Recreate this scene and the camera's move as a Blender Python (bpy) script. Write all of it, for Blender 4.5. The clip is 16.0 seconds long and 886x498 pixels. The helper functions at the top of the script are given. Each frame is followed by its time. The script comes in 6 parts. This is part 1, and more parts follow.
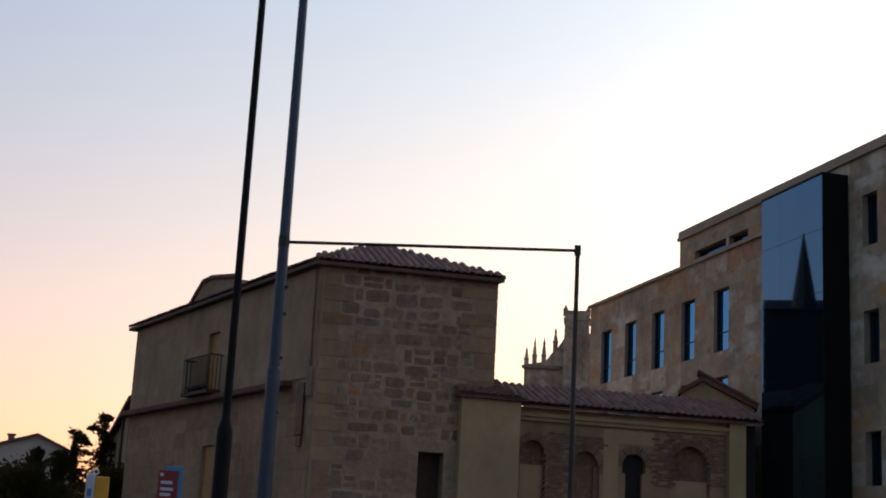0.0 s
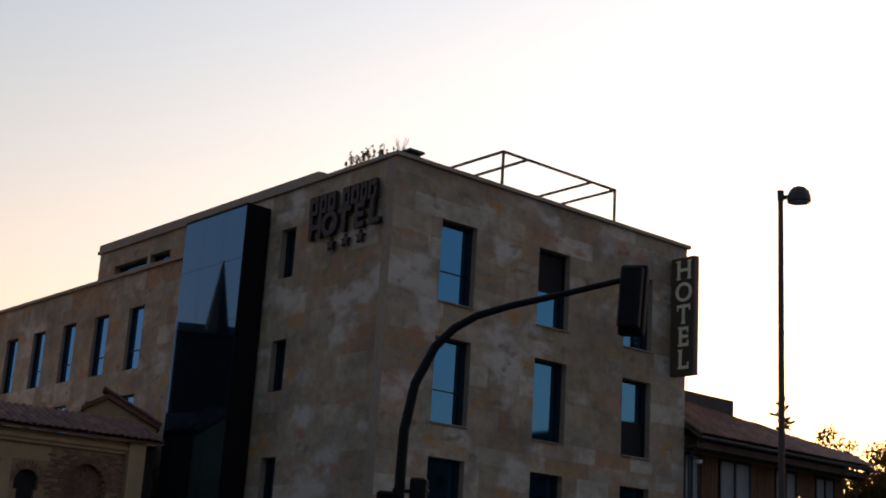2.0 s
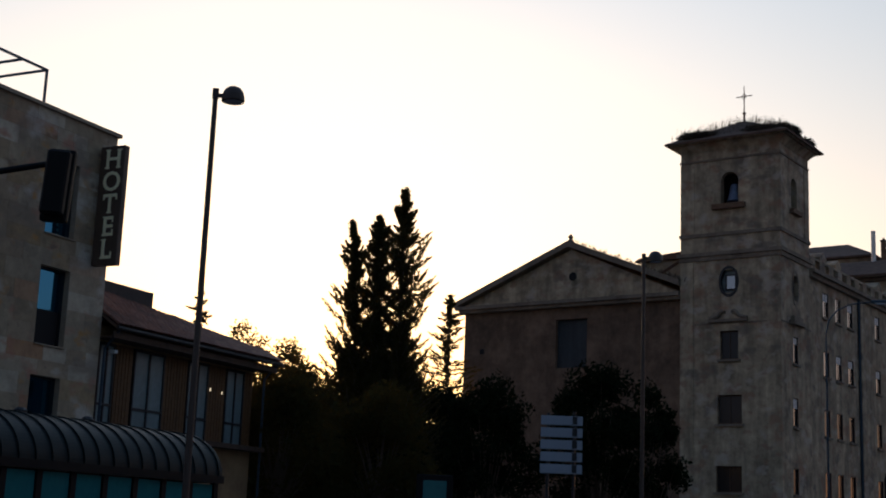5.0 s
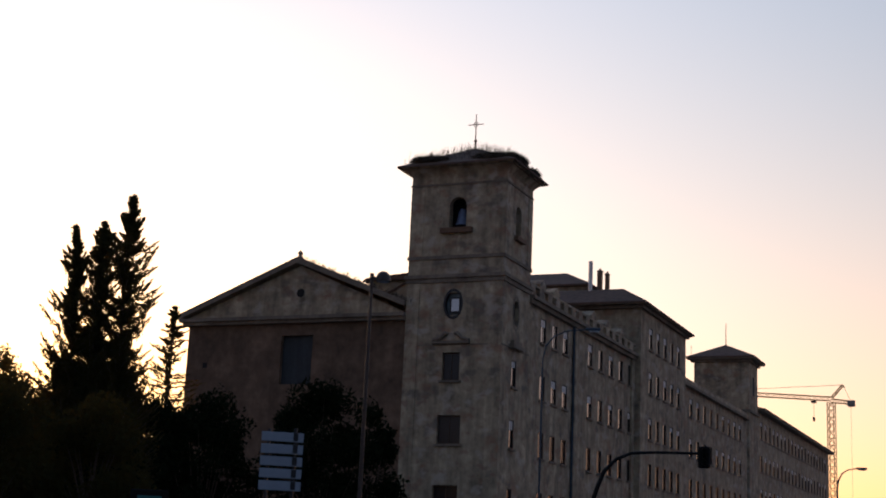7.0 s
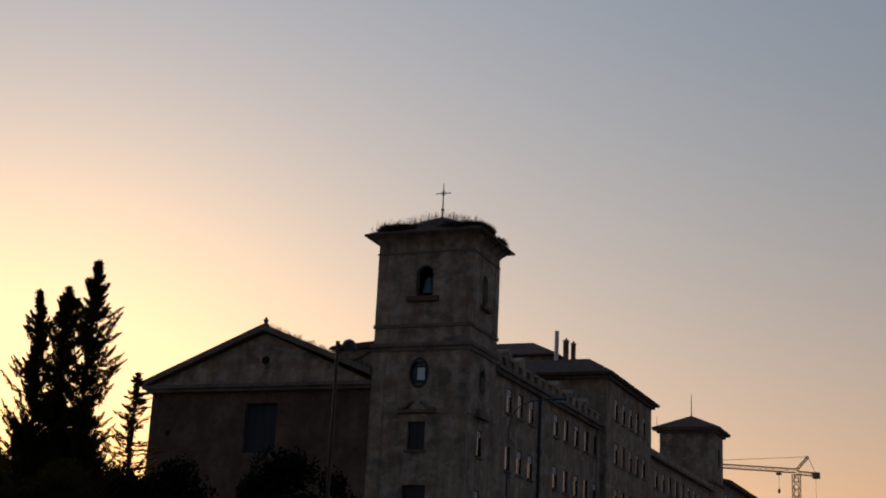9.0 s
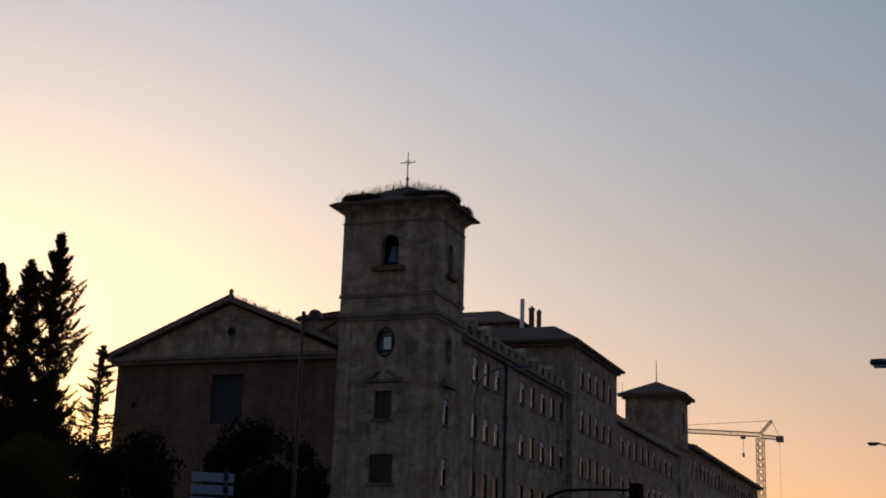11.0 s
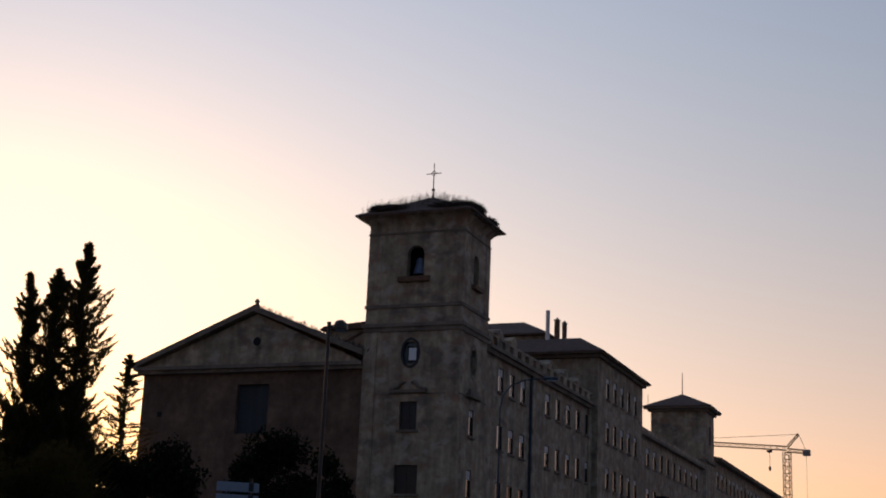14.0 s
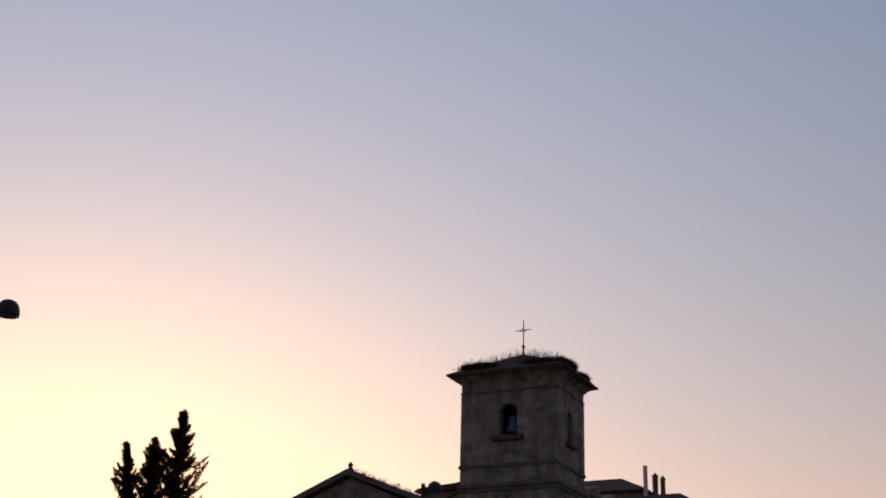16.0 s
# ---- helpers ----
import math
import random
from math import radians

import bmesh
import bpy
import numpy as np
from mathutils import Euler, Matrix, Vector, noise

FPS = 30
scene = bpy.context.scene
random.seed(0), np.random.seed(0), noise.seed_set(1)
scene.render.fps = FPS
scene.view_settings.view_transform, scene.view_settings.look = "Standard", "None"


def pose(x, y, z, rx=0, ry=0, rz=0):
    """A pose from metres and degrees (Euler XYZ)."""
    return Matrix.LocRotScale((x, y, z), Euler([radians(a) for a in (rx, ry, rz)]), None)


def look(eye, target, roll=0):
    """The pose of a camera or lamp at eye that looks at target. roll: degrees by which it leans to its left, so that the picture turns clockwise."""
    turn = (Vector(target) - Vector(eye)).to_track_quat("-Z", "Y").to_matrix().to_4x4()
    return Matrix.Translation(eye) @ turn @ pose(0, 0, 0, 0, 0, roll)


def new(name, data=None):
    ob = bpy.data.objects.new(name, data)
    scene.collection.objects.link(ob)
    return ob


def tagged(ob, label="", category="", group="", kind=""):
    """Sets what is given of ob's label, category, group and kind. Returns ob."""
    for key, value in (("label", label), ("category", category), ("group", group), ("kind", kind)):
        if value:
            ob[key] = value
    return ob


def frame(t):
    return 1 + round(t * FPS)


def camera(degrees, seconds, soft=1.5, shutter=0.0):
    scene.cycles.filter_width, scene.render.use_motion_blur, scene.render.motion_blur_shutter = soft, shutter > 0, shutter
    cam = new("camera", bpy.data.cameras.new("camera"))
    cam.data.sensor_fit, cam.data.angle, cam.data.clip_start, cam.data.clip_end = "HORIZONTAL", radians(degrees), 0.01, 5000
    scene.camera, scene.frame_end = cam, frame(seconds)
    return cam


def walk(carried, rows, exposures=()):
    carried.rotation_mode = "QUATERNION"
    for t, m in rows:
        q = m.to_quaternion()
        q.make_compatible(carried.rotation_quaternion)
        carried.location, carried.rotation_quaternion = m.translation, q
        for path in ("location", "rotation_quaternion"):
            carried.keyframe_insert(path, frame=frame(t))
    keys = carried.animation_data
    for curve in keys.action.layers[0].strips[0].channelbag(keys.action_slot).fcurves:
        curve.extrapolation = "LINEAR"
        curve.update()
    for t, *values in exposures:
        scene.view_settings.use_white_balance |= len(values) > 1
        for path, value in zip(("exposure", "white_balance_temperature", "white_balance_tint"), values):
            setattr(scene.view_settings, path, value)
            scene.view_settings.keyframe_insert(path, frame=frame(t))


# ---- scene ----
cam = camera(35.9, 16.0, soft=1.9)
EYE = (0.0, 0.0, 1.65)
# seconds, yaw, pitch, roll
TURNS = [
    (0.0, 5.97, 12.71, -3.01),
    (0.5, -2.09, 13.44, -2.75),
    (1.0, -8.09, 14.52, -2.5),
    (1.5, -13.75, 14.72, -2.76),
    (2.0, -18.75, 14.93, -3.44),
    (2.5, -23.39, 14.62, -3.18),
    (3.0, -26.62, 14.36, -2.68),
    (3.5, -30.72, 13.51, -2.75),
    (4.0, -34.69, 12.38, -2.6),
    (4.5, -38.14, 11.45, -2.6),
    (5.0, -42.76, 11.64, -2.22),
    (5.2, -44.57, 11.48, -2.28),
    (7.3, -54.8, 13.19, -2.45),
    (7.5, -54.93, 13.67, -2.43),
    (8.0, -56.27, 16.02, -2.98),
    (8.5, -56.11, 16.18, -2.9),
    (9.0, -55.87, 15.75, -2.68),
    (9.5, -56.36, 15.24, -2.57),
    (10.0, -56.67, 14.36, -2.29),
    (10.2, -57.28, 14.48, -2.19),
    (12.3, -56.64, 14.45, -1.12),
    (12.5, -56.97, 14.0, -1.4),
    (13.0, -56.71, 13.63, -1.29),
    (13.5, -56.59, 14.41, -1.72),
    (14.0, -56.16, 14.93, -2.29),
    (14.5, -56.13, 14.86, -2.3),
    (15.0, -56.13, 15.48, -2.33),
    (15.5, -55.43, 18.86, -2.12),
    (16.0, -51.99, 21.4, -1.56),
]
# seconds, stops, white balance
EXPOSE = [(0.0, 1.58, 6650, 12), (1.5, 1.5, 6800, 13), (2.0, 1.14, 6850, 13), (2.5, 0.82, 6850, 13), (3.0, 0.47, 6300, 11), (3.5, 0.38, 6100, 10), (4.0, 0.4, 6000, 8), (4.5, 0.6, 6000, 7), (5.2, 0.75, 5950, 6), (7.3, 0.85, 6150, 15), (7.5, 0.75, 6150, 15), (8.0, 0.2, 6200, 12), (9.0, -0.08, 6300, 11), (10.0, -0.05, 6250, 11), (12.3, 0.38, 6000, 14), (14.5, 0.38, 6000, 15), (15.5, 0.28, 6100, 18), (16.0, 0.17, 6200, 20)]
walk(cam, [(t, pose(*EYE, 90 + p, r, y)) for t, y, p, r in TURNS], EXPOSE)

# ---- light ----
SUN_AZ, SUN_EL = radians(37.7), radians(3.2)
world = bpy.data.worlds.new("evening_sky")
scene.world = world
world.use_nodes = True
wn, wl = world.node_tree.nodes, world.node_tree.links
sky = wn.new("ShaderNodeTexSky")
sky.sky_type, sky.sun_disc = "NISHITA", False
sky.sun_elevation, sky.sun_rotation = SUN_EL, SUN_AZ
sky.altitude, sky.air_density, sky.dust_density, sky.ozone_density = 800, 1.0, 2.0, 1.5
wn["Background"].inputs[1].default_value = 1.0


def wmath(op, a, b=None):
    m = wn.new("ShaderNodeMath")
    m.operation = op
    for k, v in enumerate((a, b)):
        if v is None:
            continue
        if isinstance(v, (int, float)):
            m.inputs[k].default_value = v
        else:
            wl.new(v, m.inputs[k])
    return m.outputs[0]


def wscale(colour, factor):
    m = wn.new("ShaderNodeVectorMath")
    m.operation = "SCALE"
    if isinstance(colour, tuple):
        m.inputs[0].default_value = colour
    else:
        wl.new(colour, m.inputs[0])
    if isinstance(factor, (int, float)):
        m.inputs[3].default_value = factor
    else:
        wl.new(factor, m.inputs[3])
    return m.outputs[0]


def wadd(a, b):
    m = wn.new("ShaderNodeVectorMath")
    m.operation = "ADD"
    wl.new(a, m.inputs[0])
    wl.new(b, m.inputs[1])
    return m.outputs[0]


# the clear-air sky, with the summer evening's haze over it: an even blue veil, a warm band along the horizon, a wide glow round the sun
where = wn.new("ShaderNodeTexCoord").outputs["Generated"]
norm = wn.new("ShaderNodeVectorMath")
norm.operation = "NORMALIZE"
wl.new(where, norm.inputs[0])
split = wn.new("ShaderNodeSeparateXYZ")
wl.new(norm.outputs[0], split.inputs[0])
dot = wn.new("ShaderNodeVectorMath")
dot.operation = "DOT_PRODUCT"
wl.new(norm.outputs[0], dot.inputs[0])
dot.inputs[1].default_value = (math.sin(SUN_AZ) * math.cos(SUN_EL), math.cos(SUN_AZ) * math.cos(SUN_EL), math.sin(SUN_EL))
off = wmath("SUBTRACT", 1.0, dot.outputs["Value"])
low = wmath("EXPONENT", wmath("DIVIDE", wmath("MAXIMUM", split.outputs[2], 0.0), -0.12))
mid = wmath("EXPONENT", wmath("DIVIDE", wmath("MAXIMUM", split.outputs[2], 0.0), -0.3))
wide = wmath("EXPONENT", wmath("DIVIDE", off, -0.5))
near = wmath("EXPONENT", wmath("DIVIDE", off, -0.15))
core = wmath("EXPONENT", wmath("DIVIDE", off, -0.025))
haze = wadd(wscale((0.088, 0.104, 0.178), wmath("SUBTRACT", 1.06, wmath("MULTIPLY", off, 0.3))), wscale((0.135, -0.053, -0.014), wmath("MULTIPLY", low, wmath("SUBTRACT", 1.0, wmath("MULTIPLY", off, 0.5)))))
haze = wadd(haze, wscale((0.60, -0.105, -0.18), wmath("MULTIPLY", low, wide)))
haze = wadd(haze, wscale((0.47, 0.31, -0.215), wmath("MULTIPLY", mid, wide)))
haze = wadd(haze, wscale((-0.015, 0.08, 0.124), wide))
haze = wadd(haze, wscale((0.316, 0.233, 0.247), near))
haze = wadd(haze, wscale((0.68, 0.29, -0.04), core))
wl.new(wadd(haze, wscale(sky.outputs[0], 0.045)), wn["Background"].inputs[0])
sun = new("evening_sun", bpy.data.lights.new("evening_sun", "SUN"))
sun.data.energy, sun.data.angle, sun.data.color = 2.0, radians(0.6), (1.0, 0.72, 0.45)
sun.matrix_world = look((0, 0, 50), (-math.sin(SUN_AZ) * 50 * math.cos(SUN_EL), -math.cos(SUN_AZ) * 50 * math.cos(SUN_EL), 50 - 50 * math.sin(SUN_EL)))

# ---- materials ----
def mat(name, base, rough=0.8, metal=0.0, vary=0.0, scale=1.0, spec=0.5, ior=1.45, bump=0.0, ramp=None, stain=0.0, stain_scale=0.25,
        emit=None, emit_strength=0.0, island=False, streak=0.0, patches=(), tint=None):
    """Procedural surface: base colour, optional random ramp per piece, grain and stain noise in metres, relief."""
    m = bpy.data.materials.new(name)
    m.use_nodes = True
    n, l = m.node_tree.nodes, m.node_tree.links
    p = n["Principled BSDF"]
    p.inputs["Roughness"].default_value = rough
    p.inputs["Metallic"].default_value = metal
    p.inputs["Specular IOR Level"].default_value = spec
    p.inputs["IOR"].default_value = ior
    pos = n.new("ShaderNodeNewGeometry")
    if ramp:
        src = n.new("ShaderNodeObjectInfo") if not island else pos
        r = n.new("ShaderNodeValToRGB")
        r.color_ramp.interpolation = "LINEAR"
        while len(r.color_ramp.elements) < len(ramp):
            r.color_ramp.elements.new(0.5)
        for k, c in enumerate(ramp):
            r.color_ramp.elements[k].position = k / (len(ramp) - 1)
            r.color_ramp.elements[k].color = (*c, 1)
        l.new(src.outputs["Random Per Island" if island else "Random"], r.inputs[0])
        col = r.outputs[0]
    else:
        c = n.new("ShaderNodeRGB")
        c.outputs[0].default_value = (*base, 1)
        col = c.outputs[0]

    def noise_mul(col, sc, amt, detail=5.0, stretch=None, rough_n=0.6):
        t = n.new("ShaderNodeTexNoise")
        t.inputs["Scale"].default_value = sc
        t.inputs["Detail"].default_value = detail
        t.inputs["Roughness"].default_value = rough_n
        if stretch:
            mp = n.new("ShaderNodeMapping")
            mp.inputs["Scale"].default_value = stretch
            l.new(pos.outputs["Position"], mp.inputs[0])
            l.new(mp.outputs[0], t.inputs["Vector"])
        else:
            l.new(pos.outputs["Position"], t.inputs["Vector"])
        mr = n.new("ShaderNodeMapRange")
        mr.inputs[1].default_value, mr.inputs[2].default_value = 0.3, 0.7
        mr.inputs[3].default_value, mr.inputs[4].default_value = 1 - amt, 1 + amt * 0.6
        l.new(t.outputs[0], mr.inputs[0])
        mx = n.new("ShaderNodeMix")
        mx.data_type, mx.blend_type = "RGBA", "MULTIPLY"
        mx.inputs[0].default_value = 1.0
        l.new(col, mx.inputs[6])
        cc = n.new("ShaderNodeCombineColor")
        for k in range(3):
            l.new(mr.outputs[0], cc.inputs[k])
        l.new(cc.outputs[0], mx.inputs[7])
        return mx.outputs[2], t

    if vary:
        col, grain = noise_mul(col, 6.0 * scale, vary)
    if stain:
        col, _ = noise_mul(col, stain_scale, stain, 7.0, None, 0.65)
    if streak:
        col, _ = noise_mul(col, 1.0, streak, 5.0, (1.6, 1.6, 0.18))
    for k, (pc, psc, edge, amount) in enumerate(patches):
        t = n.new("ShaderNodeTexNoise")
        t.inputs["Scale"].default_value = psc
        t.inputs["Detail"].default_value = 4
        mp = n.new("ShaderNodeMapping")
        mp.inputs["Location"].default_value = (k * 17.3, k * 5.1, k * 9.7)
        mp.inputs["Scale"].default_value = (1, 1, 1.5)
        l.new(pos.outputs["Position"], mp.inputs[0])
        l.new(mp.outputs[0], t.inputs["Vector"])
        mr = n.new("ShaderNodeMapRange")
        mr.inputs[1].default_value, mr.inputs[2].default_value = edge, edge + 0.1
        mr.inputs[3].default_value, mr.inputs[4].default_value = 0.0, amount
        l.new(t.outputs[0], mr.inputs[0])
        mx = n.new("ShaderNodeMix")
        mx.data_type = "RGBA"
        l.new(mr.outputs[0], mx.inputs[0])
        l.new(col, mx.inputs[6])
        mx.inputs[7].default_value = (*pc, 1)
        col = mx.outputs[2]
    l.new(col, p.inputs["Base Color"])
    if tint:
        p.inputs["Specular Tint"].default_value = (*tint, 1)
    if bump:
        t = n.new("ShaderNodeTexNoise")
        t.inputs["Scale"].default_value = 14.0 * scale
        t.inputs["Detail"].default_value = 6
        l.new(pos.outputs["Position"], t.inputs["Vector"])
        b = n.new("ShaderNodeBump")
        b.inputs["Strength"].default_value = bump
        b.inputs["Distance"].default_value = 0.03
        l.new(t.outputs[0], b.inputs["Height"])
        l.new(b.outputs[0], p.inputs["Normal"])
    if emit:
        p.inputs["Emission Color"].default_value = (*emit, 1)
        p.inputs["Emission Strength"].default_value = emit_strength
    return m


SAND = [(0.302, 0.212, 0.106), (0.332, 0.273, 0.18), (0.302, 0.253, 0.175), (0.343, 0.288, 0.198), (0.363, 0.308, 0.221), (0.293, 0.237, 0.157),
        (0.322, 0.253, 0.171), (0.262, 0.207, 0.129), (0.403, 0.353, 0.263), (0.462, 0.414, 0.318), (0.332, 0.202, 0.111), (0.312, 0.258, 0.175)]
M_SLAB = mat("sandstone_slab", (0.42, 0.32, 0.21), 0.85, vary=0.2, scale=0.6, bump=0.25, ramp=SAND, stain=0.32, stain_scale=0.6,
             patches=[((0.50, 0.47, 0.41), 0.6, 0.56, 0.7), ((0.17, 0.14, 0.11), 0.6, 0.56, 0.6), ((0.33, 0.17, 0.115), 1.0, 0.59, 0.75), ((0.38, 0.20, 0.06), 0.9, 0.61, 0.9), ((0.15, 0.11, 0.08), 1.6, 0.62, 0.7)])
M_JOINT = mat("sandstone_joint", (0.30, 0.245, 0.18), 0.9, vary=0.15, stain=0.25)
RUB = [(0.17, 0.105, 0.062), (0.25, 0.16, 0.095), (0.21, 0.145, 0.095), (0.28, 0.19, 0.115), (0.19, 0.14, 0.10), (0.23, 0.15, 0.09), (0.26, 0.17, 0.10), (0.21, 0.125, 0.07), (0.34, 0.16, 0.065)]
M_RUBBLE = mat("rubble_stone", (0.34, 0.24, 0.15), 0.9, vary=0.3, scale=1.0, bump=0.5, ramp=RUB, stain=0.3, stain_scale=0.8)
M_MORTAR = mat("lime_mortar", (0.325, 0.23, 0.145), 0.95, vary=0.28, bump=0.4, stain=0.4, stain_scale=0.7)
ASH = [(0.30, 0.19, 0.105), (0.24, 0.14, 0.075), (0.33, 0.215, 0.12), (0.26, 0.165, 0.09)]
M_ASHLAR = mat("ashlar_stone", (0.40, 0.29, 0.17), 0.9, vary=0.2, scale=0.7, bump=0.25, ramp=ASH, stain=0.28, stain_scale=0.5)
M_STUCCO = mat("ochre_stucco", (0.29, 0.195, 0.10), 0.92, vary=0.12, scale=0.5, bump=0.1, stain=0.3, stain_scale=0.5, streak=0.15, patches=[((0.19, 0.11, 0.065), 0.45, 0.56, 0.5)])
M_BRICK = mat("old_brick", (0.26, 0.13, 0.07), 0.9, vary=0.35, scale=1.0, bump=0.5, ramp=[(0.15, 0.085, 0.05), (0.21, 0.125, 0.075), (0.18, 0.11, 0.07)], stain=0.35)
M_TILE = mat("terracotta_tile", (0.24, 0.11, 0.07), 0.85, vary=0.3, bump=0.3, ramp=[(0.10, 0.046, 0.032), (0.18, 0.075, 0.045), (0.13, 0.06, 0.042), (0.21, 0.10, 0.06)], stain=0.3, stain_scale=1.2)
M_ROOF = mat("roof_tile_far", (0.115, 0.068, 0.046), 0.85, vary=0.3, scale=0.4, bump=0.4, stain=0.3)
M_CHURCH = mat("church_sandstone", (0.38, 0.305, 0.205), 0.9, vary=0.22, scale=0.35, bump=0.3, stain=0.5, stain_scale=0.8, streak=0.4,
               patches=[((0.26, 0.14, 0.085), 0.7, 0.57, 0.6), ((0.12, 0.10, 0.085), 0.6, 0.57, 0.65), ((0.43, 0.37, 0.30), 0.8, 0.56, 0.6), ((0.24, 0.14, 0.10), 1.7, 0.58, 0.6)])
M_CHURCH_RED = mat("church_rubble_wall", (0.165, 0.105, 0.068), 0.92, vary=0.25, scale=0.35, bump=0.4, stain=0.55, stain_scale=0.4, streak=0.15)
M_PLASTER = mat("warm_ochre_plaster", (0.30, 0.205, 0.115), 0.92, vary=0.12, scale=0.5, bump=0.12, stain=0.3, stain_scale=0.7, streak=0.12,
                patches=[((0.21, 0.13, 0.075), 0.6, 0.57, 0.6), ((0.36, 0.26, 0.16), 0.8, 0.57, 0.5)])
M_PALE = mat("pale_yellow_plaster", (0.35, 0.255, 0.13), 0.92, vary=0.08, scale=0.5, bump=0.08, stain=0.22, stain_scale=0.6, streak=0.1)
M_LEDGE = mat("red_brown_ledge", (0.13, 0.055, 0.034), 0.88, vary=0.3, bump=0.3, stain=0.45, stain_scale=1.3)
M_BELL = mat("blue_patina_bronze", (0.13, 0.17, 0.26), 0.5, metal=0.2, vary=0.25, streak=0.3)
M_RUST = mat("rusty_iron", (0.10, 0.06, 0.045), 0.75, metal=0.3, vary=0.2)
M_BLIND = mat("white_roller_blind", (0.72, 0.68, 0.64), 0.7, vary=0.08)
M_TRIM = mat("church_trim_stone", (0.20, 0.16, 0.12), 0.9, vary=0.2, scale=0.5, bump=0.2, stain=0.4, stain_scale=0.6)
M_GLASS = mat("window_glass", (0.002, 0.004, 0.007), 0.03, spec=0.9, ior=2.5, tint=(0.14, 0.56, 1.0))
M_GLASSL = mat("pale_blue_window_glass", (0.002, 0.004, 0.007), 0.03, spec=0.9, ior=3.2, tint=(0.16, 0.5, 0.95))
M_GLASSD = mat("tinted_curtain_glass", (0.003, 0.004, 0.006), 0.02, spec=0.7, ior=2.3, tint=(0.18, 0.58, 1.0))
M_OLDGLASS = mat("old_window_glass", (0.02, 0.022, 0.025), 0.05, spec=0.9, ior=2.6, tint=(0.95, 0.97, 1.0))
M_DARK = mat("dark_metal", (0.018, 0.019, 0.022), 0.45, metal=0.3, vary=0.15)
M_CLAD = mat("black_cladding", (0.006, 0.006, 0.007), 0.6, spec=0.15, vary=0.2)
# near-black that stands in for the shade inside openings
M_BLACK = mat("shade_black", (0.012, 0.011, 0.011), 0.9)
M_STEEL = mat("galvanised_steel", (0.036, 0.056, 0.08), 0.5, metal=0.4, vary=0.12, streak=0.15)
M_POLE = mat("dark_painted_pole", (0.022, 0.02, 0.02), 0.5, metal=0.2, vary=0.15)
M_LAMPGREY = mat("lamp_grey_paint", (0.045, 0.032, 0.026), 0.5, metal=0.2, vary=0.12)
M_LETTER = mat("dark_bronze_letter", (0.035, 0.027, 0.022), 0.6, metal=0.3, vary=0.2)
M_SIGNBOX = mat("brown_sign_box", (0.075, 0.050, 0.035), 0.6, vary=0.15)
M_SIGNLET = mat("cream_sign_letter", (0.80, 0.74, 0.48), 0.6, vary=0.06)
M_WOOD = mat("brown_wood_panel", (0.11, 0.055, 0.019), 0.7, vary=0.25, streak=0.25, bump=0.15)
M_DOORWOOD = mat("ochre_wood_door", (0.36, 0.19, 0.06), 0.7, vary=0.2, streak=0.2)
M_OLDWOOD = mat("dark_old_wood", (0.06, 0.035, 0.022), 0.8, vary=0.3, streak=0.3)
M_WHITE = mat("white_painted_frame", (0.62, 0.64, 0.66), 0.6, vary=0.08, stain=0.12)
M_CURTAIN = mat("curtained_pane", (0.13, 0.185, 0.20), 0.35, vary=0.15, streak=0.3, spec=0.6)
M_PANEL = mat("white_sign_panel", (0.42, 0.46, 0.52), 0.5, vary=0.06, stain=0.1)
# shaded copy of the white panel, blue-grey shade put into its colour
M_SIGNSHADE = mat("shaded_white_sign_panel", (0.23, 0.27, 0.325), 0.5, vary=0.06, stain=0.1)
M_TEAL = mat("teal_glazing", (0.025, 0.14, 0.15), 0.12, spec=0.5, vary=0.1)
M_ZINC = mat("seamed_zinc_roof", (0.006, 0.012, 0.014), 0.5, spec=0.17, vary=0.2, stain=0.2)
M_RED = mat("red_sign_plate", (0.17, 0.018, 0.022), 0.45, vary=0.1)
M_BLUE = mat("blue_sign_plate", (0.05, 0.19, 0.34), 0.45, vary=0.1)
M_YELLOW = mat("yellow_plastic", (0.55, 0.29, 0.02), 0.5, vary=0.1)
M_GREEN = mat("green_signal_lens", (0.0, 0.3, 0.2), 0.4, emit=(0.02, 1.0, 0.62), emit_strength=1.6)
M_WARM = mat("warm_lamp", (0.8, 0.6, 0.4), 0.4, emit=(1.0, 0.75, 0.45), emit_strength=0.45)
# near-black that holds the shaded side of the spired church
M_SPIRESHADE = mat("shaded_church_dark", (0.02, 0.021, 0.024), 0.85, vary=0.2, spec=0.2)
M_BARK = mat("bark", (0.075, 0.05, 0.035), 0.95, vary=0.3, bump=0.6)
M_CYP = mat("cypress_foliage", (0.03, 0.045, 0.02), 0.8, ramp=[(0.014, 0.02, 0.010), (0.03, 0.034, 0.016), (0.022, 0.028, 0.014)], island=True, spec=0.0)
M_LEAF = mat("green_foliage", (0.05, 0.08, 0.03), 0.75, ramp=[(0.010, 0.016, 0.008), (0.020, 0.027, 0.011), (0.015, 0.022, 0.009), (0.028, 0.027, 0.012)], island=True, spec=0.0)
